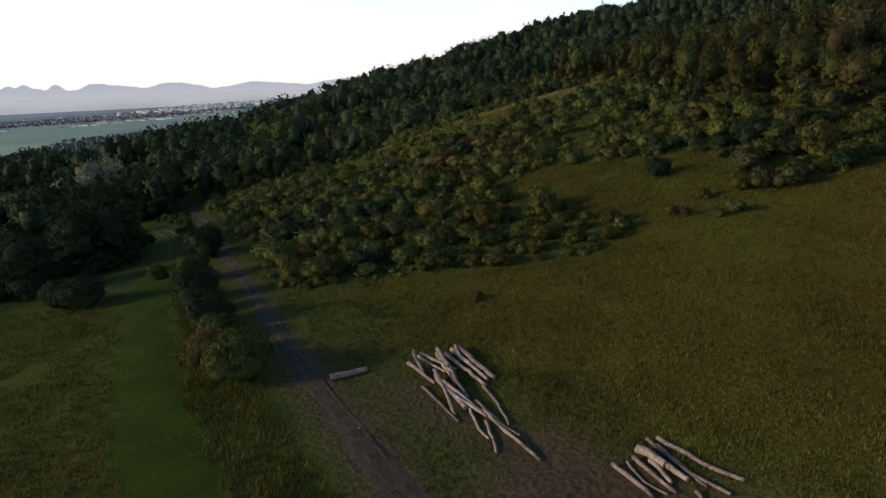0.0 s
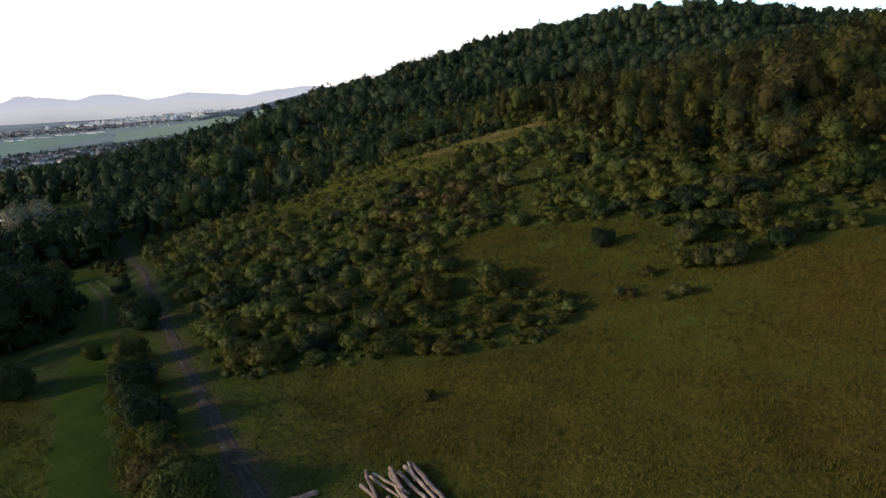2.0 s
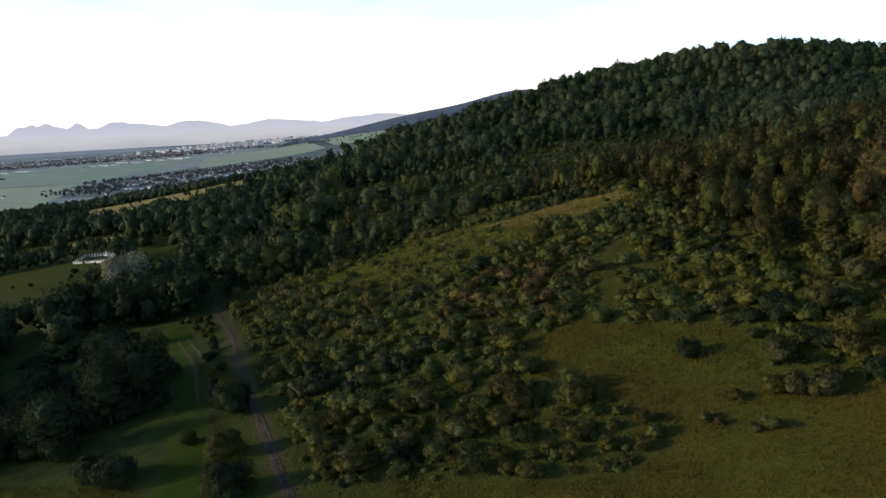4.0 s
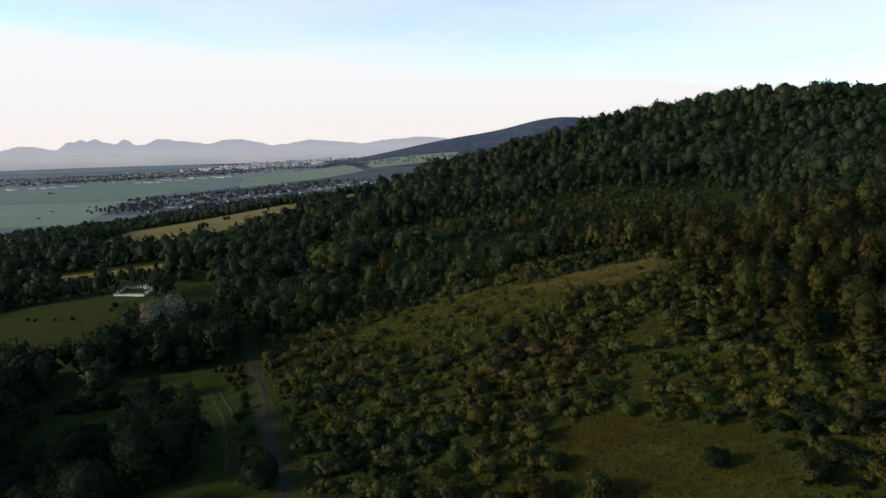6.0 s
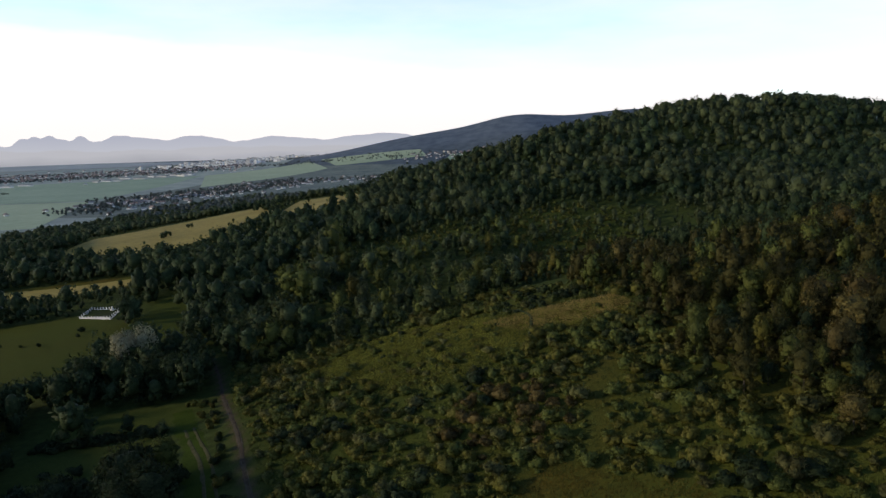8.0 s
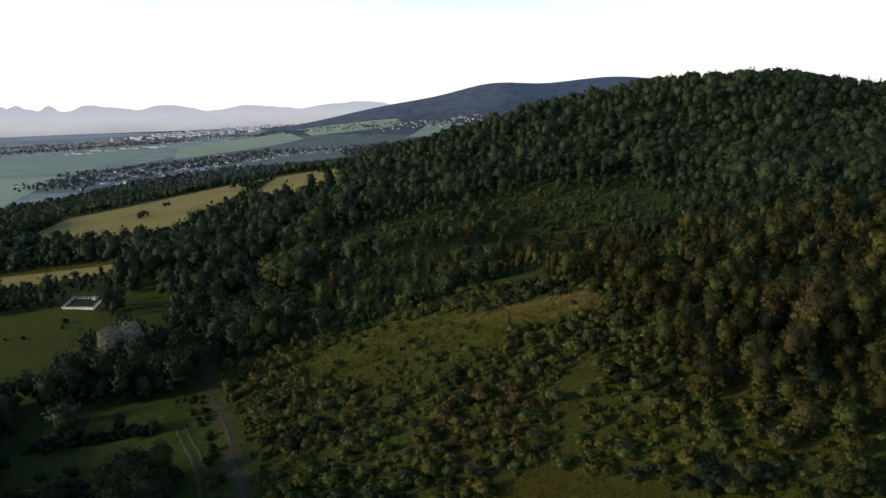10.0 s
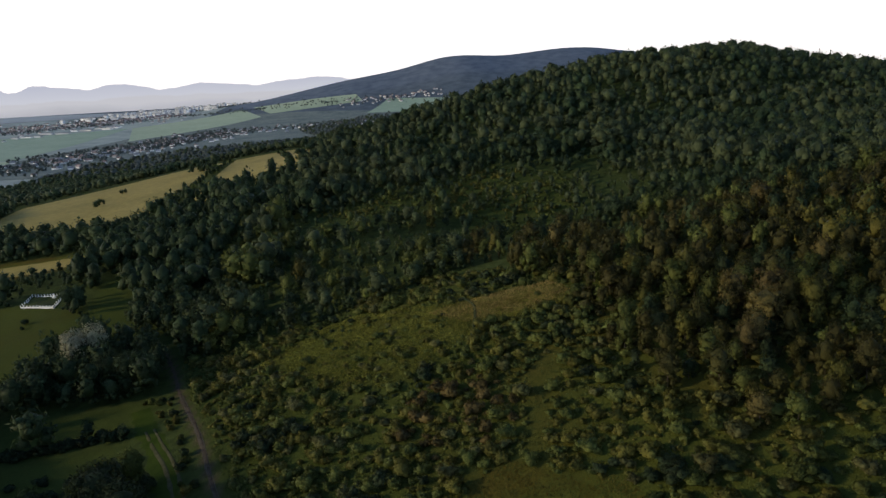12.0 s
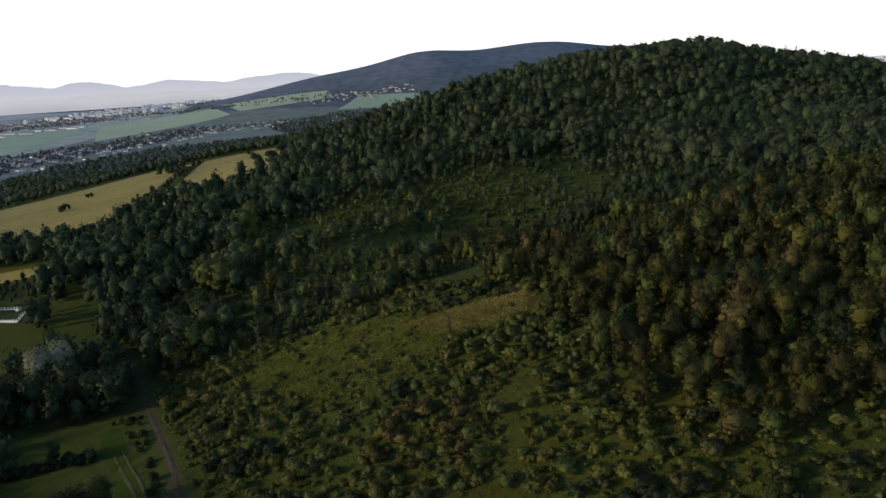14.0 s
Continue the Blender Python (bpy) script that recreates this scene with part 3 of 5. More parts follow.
# ---- plants ----
def blob(rng, n, leaf, lobes, core=0.78, slim=0.55, up=0.45):
    """Leaf sprays over rounded lobes, with darker cores inside. lobes: x, y, z, rx, ry, rz."""
    lobes = np.array(lobes, float)
    area = (lobes[:, 3] * lobes[:, 4] + lobes[:, 5] * (lobes[:, 3] + lobes[:, 4]) / 2)
    pick = rng.choice(len(lobes), n, p=area / area.sum())
    v = rng.normal(size=(n, 3))
    v[:, 2] = np.where(v[:, 2] < -0.3, -v[:, 2] * 0.7, v[:, 2])
    v /= np.linalg.norm(v, axis=1)[:, None]
    r = rng.uniform(0.86, 1.20, n) + 0.16 * (rng.uniform(size=n) > 0.91) + 0.06 * np.sin(v[:, 0] * 7 + pick) * np.sin(v[:, 2] * 6 + pick * 2)
    c = lobes[pick, :3] + v * lobes[pick, 3:] * r[:, None]
    nrm = v + rng.normal(0, 0.48, (n, 3))
    nrm /= np.linalg.norm(nrm, axis=1)[:, None]
    t = v * 0.5 + np.array([0, 0, up]) + rng.normal(0, 0.6, (n, 3))
    t -= nrm * (t * nrm).sum(1)[:, None] * 0.75
    t /= np.linalg.norm(t, axis=1)[:, None]
    b = np.cross(nrm, t)
    b /= np.linalg.norm(b, axis=1)[:, None]
    s = leaf * rng.uniform(0.6, 1.35, n)[:, None]
    bend = nrm * s * 0.35
    V = np.stack([c - t * s * 0.9, c - b * s * slim + bend, c + t * s, c + b * s * slim + bend * 0.6], 1).reshape(-1, 3)
    q = np.arange(4 * n).reshape(n, 4)
    face = np.cross(V[q[:, 1]] - V[q[:, 0]], V[q[:, 2]] - V[q[:, 0]])
    turned = (face * v).sum(1) < 0
    q[turned] = q[turned][:, ::-1]
    tris = np.concatenate([q[:, [0, 1, 2]], q[:, [0, 2, 3]]])
    hub = np.array([0, 0, lobes[:, 2].mean()])
    whole = (c - hub) / np.linalg.norm(c - hub, axis=1)[:, None]
    nn = 0.44 * v + 0.34 * whole + 0.55 * nrm * np.sign((nrm * v).sum(1))[:, None]
    nn /= np.linalg.norm(nn, axis=1)[:, None]
    return V, tris, lobes, core, np.repeat(nn, 4, axis=0)


def ball(sub):
    bm = bmesh.new()
    bmesh.ops.create_icosphere(bm, subdivisions=sub, radius=1)
    V = np.array([v.co for v in bm.verts])
    T = np.array([[v.index for v in f.verts] for f in bm.faces])
    bm.free()
    return V, T


BALL1, BALL2 = ball(1), ball(2)


def crown_arrays(seed, n, leaf, lobes, core=0.88, fine=0, slim=0.55, up=0.45, lump=0.07):
    """Leaf sprays round a lumpy body in every lobe; the first lobes get rounder bodies."""
    rng = np.random.default_rng(seed)
    V, T, lobes, core, nn = blob(rng, n, leaf, lobes, core, slim, up)
    vs, ts, ns, k = [V], [T], [nn], len(V)
    hub = np.array([0, 0, lobes[:, 2].mean()])
    for j, l in enumerate(lobes):
        bv, bt = BALL2 if j < fine else BALL1
        w = l[:3] + bv * (1 + rng.normal(0, lump, (len(bv), 1))) * l[3:] * core
        out = w - hub
        d = 0.7 * bv + 0.3 * out / np.linalg.norm(out, axis=1)[:, None]
        ns.append(d / np.linalg.norm(d, axis=1)[:, None])
        vs.append(w)
        ts.append(bt + k)
        k += len(bv)
    return np.vstack(vs), np.vstack(ts), np.vstack(ns)


def crown_mesh(name, *args, **kw):
    V, T, nn = crown_arrays(*args, **kw)
    return link_mesh(name, V, tris=T, normals=nn)


def tube(path, radii, sides=6):
    """A round limb along points."""
    path = [Vector(p) for p in path]
    V, Q = [], []
    for i, p in enumerate(path):
        way = (path[min(i + 1, len(path) - 1)] - path[max(i - 1, 0)]).normalized()
        a = way.cross(Vector((0.3, 0.9, 0.17))).normalized()
        b = way.cross(a)
        V += [p + (a * math.cos(t) + b * math.sin(t)) * radii[i] for t in np.linspace(0, math.tau, sides, endpoint=False)]
    for i in range(len(path) - 1):
        for j in range(sides):
            k = (j + 1) % sides
            Q.append([i * sides + j, i * sides + k, (i + 1) * sides + k, (i + 1) * sides + j])
    return np.array([list(v) for v in V]), np.array(Q)


def limbs(seed, height, girth, spread, count=5, from_ground=False):
    rng = np.random.default_rng(seed)
    vs, qs, k = [], [], 0
    runs = []
    if not from_ground:
        lean = rng.normal(0, 0.03, 2) * height
        runs.append(([(0, 0, -0.3), (lean[0] * 0.4, lean[1] * 0.4, height * 0.35), (lean[0], lean[1], height * 0.8)], [girth * 1.25, girth * 0.8, girth * 0.25]))
    for i in range(count):
        a = math.tau * (i + rng.uniform(0, 0.6)) / count
        z0 = -0.1 if from_ground else height * rng.uniform(0.28, 0.5)
        z1 = height * rng.uniform(0.55, 0.8)
        o = Vector((math.cos(a), math.sin(a), 0)) * spread * rng.uniform(0.6, 0.95)
        runs.append(([(0.05 * o.x, 0.05 * o.y, z0), (0.45 * o.x, 0.45 * o.y, (z0 + z1) / 2 + 0.1), (o.x, o.y, z1)], [girth * 0.5, girth * 0.35, girth * 0.1]))
    for p, r in runs:
        V, Q = tube(p, r, 5)
        vs.append(V)
        qs.append(Q + k)
        k += len(V)
    return link_mesh("limbs", np.vstack(vs), np.vstack(qs), smooth=True)


def lobes_round(seed, h, w, count, low=0.25):
    """Lobes of a rounded crown of height h and half width w."""
    rng = np.random.default_rng(seed)
    out = [(0, 0, h * 0.58, w * 0.72, w * 0.72, h * 0.36)]
    for i in range(count):
        a = math.tau * (i + rng.uniform(-0.3, 0.3)) / count * 1.618
        rr = w * rng.uniform(0.35, 0.72)
        z = h * (rng.uniform(low + 0.1, 0.30) if i % 4 == 0 else rng.uniform(low + 0.2, 0.82))
        s = w * rng.uniform(0.30, 0.50) * (1.15 - 0.4 * z / h) * (9.0 / (count + 4)) ** 0.4
        out.append((math.cos(a) * rr, math.sin(a) * rr, z, s, s, s * rng.uniform(0.7, 1.1)))
    return out


def lobes_bush(seed, h, w, count):
    rng = np.random.default_rng(seed)
    out = [(0, 0, h * 0.42, w * 0.7, w * 0.7, h * 0.46)]
    for i in range(count):
        a = rng.uniform(0, math.tau)
        rr = w * rng.uniform(0.3, 0.7)
        s = w * rng.uniform(0.28, 0.48)
        z = max(s * 0.5, h * rng.uniform(0.25, 0.72))
        out.append((math.cos(a) * rr, math.sin(a) * rr, z, s, s, s * rng.uniform(0.75, 1.15)))
    return out


SIZES = ((8, 2.9), (9, 3.2), (8.5, 2.5), (10, 3.0))
BUSH_CROWNS = [crown_mesh("bush_crown", 10 + i, 720, 0.135, lobes_bush(30 + i, 2.0, 1.25, 12), 0.80, fine=0, slim=0.38, up=1.0) for i in range(6)]
FINE_CROWNS = [crown_mesh("bush_crown", 20 + i, 3600, 0.080, lobes_bush(40 + i, 2.0, 1.25, 16), 0.82, fine=2, slim=0.40, up=0.9) for i in range(3)]
BUSH_STEMS = [limbs(50 + i, 1.7, 0.05, 0.8, 6, True) for i in range(3)]
TREE_CROWNS = [crown_mesh("tree_crown", 70 + i, 1300, 0.225, lobes_round(90 + i, h, w, 30, 0.0), 0.78, fine=0, slim=0.45, up=0.8) for i, (h, w) in enumerate(SIZES)]
TREE_FINE = [crown_mesh("tree_crown", 80 + i, 3600, 0.19, lobes_round(90 + i, h, w, 34, 0.0), 0.74, fine=1, slim=0.45, up=0.8) for i, (h, w) in enumerate(SIZES)]
TREE_LIMBS = [limbs(60 + i, h, 0.16, 1.9, 6) for i, h in enumerate((8, 9, 8.5, 10))]
for mesh in BUSH_CROWNS + FINE_CROWNS + TREE_CROWNS + TREE_FINE:
    mesh.materials.append(LEAF)
for mesh in BUSH_STEMS + TREE_LIMBS:
    mesh.materials.append(BARK)


def leafed(ob, mat):
    """Gives one object its own foliage on a shared mesh."""
    ob.material_slots[0].link = "OBJECT"
    ob.material_slots[0].material = mat


WORDS = {LEAF: "mid green", LEAF_DARK: "dark green", LEAF_OLIVE: "olive green", LEAF_BROWN: "brownish", LEAF_HAZED: "haze-greyed green", LEAF_UMBER: "dull brownish green", LEAF_COOL: "bluish green", LEAF_PALE: "silvery pale", LEAF_GREY: "grey-green flowering"}


def shrub(x, y, size, mat, i, where, tall=1.0, fine=False):
    e = base_at("shrub", x, y, "%s rounded shrub %s" % (WORDS[mat], where), "shrub", "shrubs on the slope", sink=0.12, turn=(i * 77) % 360, size=1.0)
    e.matrix_world = e.matrix_world @ Matrix.Diagonal((size, size * (0.9 + 0.05 * (i % 5)), size * tall, 1))
    leafed(piece("crown", FINE_CROWNS[i % 3] if fine else BUSH_CROWNS[i % 6], None, e), mat)
    piece("stem", BUSH_STEMS[i % 3], None, e)
    return e


def tree(x, y, size, mat, i, where, wide=1.0, fine=False):
    e = base_at("tree", x, y, "%s leafy broadleaf tree %s" % (WORDS[mat], where), "tree", "trees on the hill", sink=0.1, turn=(i * 53) % 360)
    e.matrix_world = e.matrix_world @ Matrix.Diagonal((size * wide, size * wide, size, 1))
    leafed(piece("crown", (TREE_FINE if fine else TREE_CROWNS)[i % 4], None, e), mat)
    piece("trunk", TREE_LIMBS[i % 4], None, e)
    return e


def scatter(rng, x0, x1, y0, y1, gap, tries):
    """Places at least gap apart, by throwing darts on a grid of cells."""
    cell, got, out = gap / 1.42, {}, []
    P = rng.uniform((x0, y0), (x1, y1), (tries, 2))
    for p in P:
        k = (int(p[0] // cell), int(p[1] // cell))
        ok = True
        for a in (-2, -1, 0, 1, 2):
            for b in (-2, -1, 0, 1, 2):
                q = got.get((k[0] + a, k[1] + b))
                if q is not None and (q[0] - p[0]) ** 2 + (q[1] - p[1]) ** 2 < gap * gap:
                    ok = False
                    break
            if not ok:
                break
        if ok:
            got[k] = p
            out.append(p)
    return np.array(out)


def swirl(x, y, s, seed=0):
    """Slow random field in 0..1 over the plan."""
    return np.array([0.5 + 0.5 * noise.noise((a / s, b / s, seed * 7.3)) * 1.6 for a, b in zip(np.atleast_1d(x), np.atleast_1d(y))])


BUSH_ZONE = [(-14.5, 64), (-12, 57), (-2, 54.5), (3, 52.5), (8.6, 51), (13.2, 49.5), (18, 53), (30, 51), (36, 52), (46, 48), (64, 44), (62, 62), (40, 80), (37, 100), (40, 130), (29, 146), (10, 165), (-20, 160), (-43, 160), (-38, 142), (-29.3, 116), (-23.2, 93)]
rng = np.random.default_rng(5)
P = scatter(rng, -45, 66, 42, 162, 1.65, 30000)
x, y = P[:, 0], P[:, 1]
keep_in = inside(BUSH_ZONE, x, y, 0.6) > 0.5
thin = openness(x, y)
chance = np.where(thin > 0.4, 0.0, 0.95)
chance = np.where(inside(UPPER, x, y) > 0.5, np.where(swirl(x, y, 5.0, 2) < 0.52, 0.62, 0.14), chance)
chance = np.where(inside(GAP, x, y) > 0.5, 0.05, chance)
patchy = swirl(x, y, 6.0, 1)
chance = np.where((thin < 0.4) & (patchy > 0.70), 0.65, chance)
CREST = [(12, 132), (20, 131), (37, 128), (38, 120), (28, 118), (18, 121)]
chance = np.where(inside(CREST, x, y) > 0.5, 0.08, chance)
ok = keep_in & (rng.uniform(size=len(P)) < chance) & (off_line(TRACK, x, y) > 1.9)
P = P[ok]
P = P[np.argsort(P[:, 1])]
tone = swirl(P[:, 0], P[:, 1], 14.0, 3)
NEAR_SHRUBS, far_shrubs = 205, []
for i, (px, py) in enumerate(P):
    brown = math.hypot(px - 12, (py - 92) * 0.8) < 9
    mat = LEAF_BROWN if brown and i % 2 else LEAF_GREY if i % 7 == 0 else LEAF_OLIVE if tone[i] + 0.5 * rng.uniform(-1, 1) > 0.62 else LEAF if tone[i] + 0.4 * rng.uniform(-1, 1) > 0.22 else LEAF_DARK
    size = (0.46 + 0.95 * rng.uniform() ** 1.5) * (rng.uniform(0.35, 0.9) if inside(UPPER, px, py) > 0.5 else 1.0)
    if i < NEAR_SHRUBS:
        shrub(px, py, size, mat, i, "among rough grass on the slope", rng.uniform(0.6, 1.0))
    else:
        far_shrubs.append((px, py, size, mat))

# low growth between them, and over the far clearings
low = scatter(rng, -46, 84, 48, 296, 1.0, 80000)
x, y = low[:, 0], low[:, 1]
zone = np.maximum.reduce([inside(BUSH_ZONE, x, y), inside(FAR_CLEAR, x, y), inside(FAR_CLEAR_W, x, y)]) > 0.5
zone &= (off_line(TRACK, x, y) > 1.8) & (np.maximum(inside(MEADOW, x, y, 0.6), inside(GAP, x, y, 0.6)) < 0.6)
zone &= inside(CREST, x, y) < 0.5
zone &= rng.uniform(size=len(low)) < np.where(swirl(x, y, 4.0, 6) < 0.56, 0.85, 0.38) * np.where(inside(UPPER, x, y) > 0.5, 0.6, 1.0) * np.where(y > 170, 0.6, 1.0)
low = low[zone]
tone = swirl(low[:, 0], low[:, 1], 11.0, 5)
low_shrubs = [(px, py, (0.22 + 0.46 * rng.uniform() ** 2) * (1.0 if py < 170 else 1.6), LEAF_OLIVE if k > 0.6 else LEAF) for (px, py), k in zip(low, tone)]

# single shrubs in and beside the meadow
for i, (px, py, s, m) in enumerate(((-9.9, 39.8, 1.35, LEAF), (-11.8, 41.6, 1.1, LEAF_BROWN), (-11.2, 44.4, 0.7, LEAF_GREY), (-14.6, 50.6, 1.25, LEAF_DARK), (-13.2, 47.6, 0.8, LEAF), (-17.3, 58.4, 1.2, LEAF_DARK), (-16.2, 54.6, 0.9, LEAF_DARK),
                                    (-19.5, 66, 1.1, LEAF), (-21.5, 77.5, 1.5, LEAF_DARK), (-28.8, 64, 1.35, LEAF_DARK), (-31.6, 65.6, 1.1, LEAF_DARK), (-23.5, 84, 1.0, LEAF), (-24.5, 71, 0.7, LEAF),
                                    (4.7, 45.9, 0.4, LEAF_BROWN), (23.2, 62.7, 0.95, LEAF_DARK))):
    shrub(px, py, s * (1.3 if px < 0 else 1.0), m, i + 3, "beside the cart track" if px < 0 else "standing alone in the dry meadow", fine=True)
for i, (px, py, s, m) in enumerate(((23.8, 54.4, 0.55, LEAF_OLIVE), (24.3, 49.8, 0.62, LEAF_GREY), (23.2, 50.0, 0.45, LEAF_GREY), (20.7, 52.8, 0.5, LEAF_GREY), (21.4, 51.8, 0.4, LEAF_BROWN), (26.6, 53.6, 0.9, LEAF_OLIVE), (27.9, 53.0, 1.0, LEAF_GREY), (29.4, 52.0, 1.05, LEAF_GREY), (30.6, 53.2, 0.9, LEAF_OLIVE), (33.4, 52, 1.05, LEAF_DARK), (34.8, 53, 1.0, LEAF_OLIVE))):
    shrub(px, py, s, m, i + 1, "at the edge of the dry meadow")

for i, (px, py, sz) in enumerate(((-118, 204, 0.5), (-110, 200, 0.45), (-104, 198, 0.6), (-96, 204, 0.55), (-97, 209, 0.9), (-121, 206, 0.5))):
    shrub(px, py, sz, LEAF_DARK, i, "in the meadow by the walled plot", 1.1)

# hedge across the low clearing and scrub below it
for i in range(46):
    px = -69 + 23 * i / 45 + rng.normal(0, 0.3)
    far_shrubs.append((px, 125.4 - 0.02 * (px + 69) + rng.normal(0, 0.7), rng.uniform(0.8, 1.25), LEAF_DARK))
Q = scatter(rng, -68, -41, 94, 112, 1.7, 900)
Q = Q[(Q[:, 1] < 109 + 3 * np.sin(Q[:, 0])) & (off_line(STRIP, Q[:, 0], Q[:, 1]) > 3.6)]
for i, (px, py) in enumerate(Q):
    if rng.uniform() < 0.75:
        far_shrubs.append((px, py, rng.uniform(0.7, 1.4), LEAF_DARK if i % 4 else LEAF))

# bushes between the lane and the track
VERGE = [(-19, 76), (-25, 96), (-30.5, 115), (-38, 137), (-47, 140), (-42, 122), (-35, 108), (-30, 94), (-24, 78)]
Q = scatter(rng, -48, -18, 74, 142, 1.5, 3000)
Q = Q[(inside(VERGE, Q[:, 0], Q[:, 1], 0.5) > 0.5) & (off_line(TRACK, Q[:, 0], Q[:, 1]) > 1.7) & (off_line(STRIP, Q[:, 0], Q[:, 1]) > 2.0)]
for i, (px, py) in enumerate(Q):
    if rng.uniform() < 0.5:
        shrub(px, py, rng.uniform(0.4, 0.95), (LEAF_DARK, LEAF, LEAF_OLIVE)[i % 3], i, "on the verge beside the track", rng.uniform(0.8, 1.2))

# trees that stand out
SOLO = [(-34.5, 86, 1.1, LEAF_DARK, 1.2), (-39, 91, 1.15, LEAF_DARK, 1.2), (-43, 95, 0.8, LEAF, 1.3), (-40, 76, 0.72, LEAF_DARK, 1.5), (-45, 80, 0.6, LEAF_DARK, 1.4), (-48, 87, 0.7, LEAF_DARK, 1.4), (-52, 77, 0.55, LEAF_DARK, 1.4),
        (-37, 83, 0.8, LEAF_DARK, 1.3), (-49, 92, 0.9, LEAF_DARK, 1.2), (-44, 96.5, 0.65, LEAF_DARK, 1.3), (-37.6, 100.5, 0.85, LEAF, 1.15), (-40.5, 98, 0.75, LEAF_OLIVE, 1.2), (-86.5, 214.5, 1.05, LEAF_DARK, 1.1), (-17, 195, 0.85, LEAF_OLIVE, 0.8), (36.5, 182, 0.95, LEAF_DARK, 1.5), (24, 225, 0.8, LEAF_OLIVE, 0.8),
        (57.5, 89.3, 0.95, LEAF_BROWN, 1.2), (61, 94, 0.9, LEAF_BROWN, 1.1), (55, 95, 0.8, LEAF_BROWN, 1.0), (53, 84, 0.7, LEAF_BROWN, 1.1), (90, 146, 0.9, LEAF_BROWN, 1.1), (76, 132, 0.85, LEAF_OLIVE, 1.1),
        (-66, 161, 1.45, LEAF_PALE, 1.0), (-62.5, 163, 1.25, LEAF_PALE, 0.95), (-56, 152, 1.1, LEAF_DARK, 1.1), (-51, 148, 1.05, LEAF_DARK, 1.1), (-70, 150, 1.1, LEAF_DARK, 1.1)]
for i, (px, py, s, m, w) in enumerate(SOLO):
    tree(px, py, s, m, i, "at the edge of the wood", w, fine=px < 0 and py < 165)
    if py < 112 and px < 0:
        for k in range(2):
            shrub(px + 2.4 * math.cos(i + 2.6 * k), py - 1.0 + 2.2 * math.sin(i + 2.6 * k), 1.25, LEAF_DARK, i + k, "under the trees below the slope", 1.1)

# woods: the nearer trees are things, the rest one mass
P = np.vstack([scatter(rng, 26, 150, 60, 160, 2.9, 9000), scatter(rng, -110, 26, 66, 165, 3.1, 9000),
               scatter(rng, -230, -25, 160, 300, 3.5, 14000), scatter(rng, -25, 330, 150, 300, 2.9, 26000), scatter(rng, -260, 420, 300, 540, 4.3, 30000)])
x, y = P[:, 0], P[:, 1]
o = openness(x, y)
dist = np.hypot(x, y)
seen = (x > -0.62 * y - 30) & (x < 1.02 * y + 20)
right_wood = (x > 32 + np.maximum(0, (100 - y) * 0.40) + 8 * ((y > 98) & (y < 132))) & (y > 66)
SOUTH_WOOD = [(-100, 82), (-80, 73), (-56, 71), (-45, 73), (-40, 79), (-36, 86), (-38, 92), (-50, 90), (-58, 96), (-66, 101), (-68, 118), (-76, 124), (-76, 142), (-100, 142)]
left_wood = ((x < -44) & (y > 143)) | (inside(SOUTH_WOOD, x, y, 0.5) > 0.5) | ((x < -42) & (x > -66) & (np.abs(y - 124.5) < 1.6))
back_wood = y > 158
tree_ok = (right_wood | left_wood | back_wood) & seen & (o < 0.5)
scrub = (inside(FAR_CLEAR_W, x, y) > 0.5) | (y > 150) & (y < 300) & (swirl(x, y, 26, 4) > 0.6) & (x > -30) & (x < 95)
wild = rng.uniform(size=len(P))
tree_ok &= ~(scrub & (wild < 0.5))
clear = (np.maximum(inside(FAR_CLEAR, x, y), inside(FAR_CLEAR_W, x, y)) > 0.5) & (wild < 0.75)
P, dist, scrub = P[tree_ok | clear], dist[tree_ok | clear], (scrub | clear)[tree_ok | clear]
order = np.argsort(dist)
P, dist, scrub = P[order], dist[order], scrub[order]
tone = swirl(P[:, 0], P[:, 1], 22.0, 8)
masses = {}
# trees beyond the brow of the hill need less detail
k = np.linspace(0.03, 0.97, 60)[:, None]
top = rise(P[:, 0], P[:, 1]) + 11
unseen = (rise(P[:, 0] * k, P[:, 1] * k) + 2 > 57 + (top - 57) * k).any(0)


def far_plant(px, py, size, wide, mat, kind, i, detail):
    masses.setdefault((mat, kind), []).append((px, py, size, wide, i, detail))


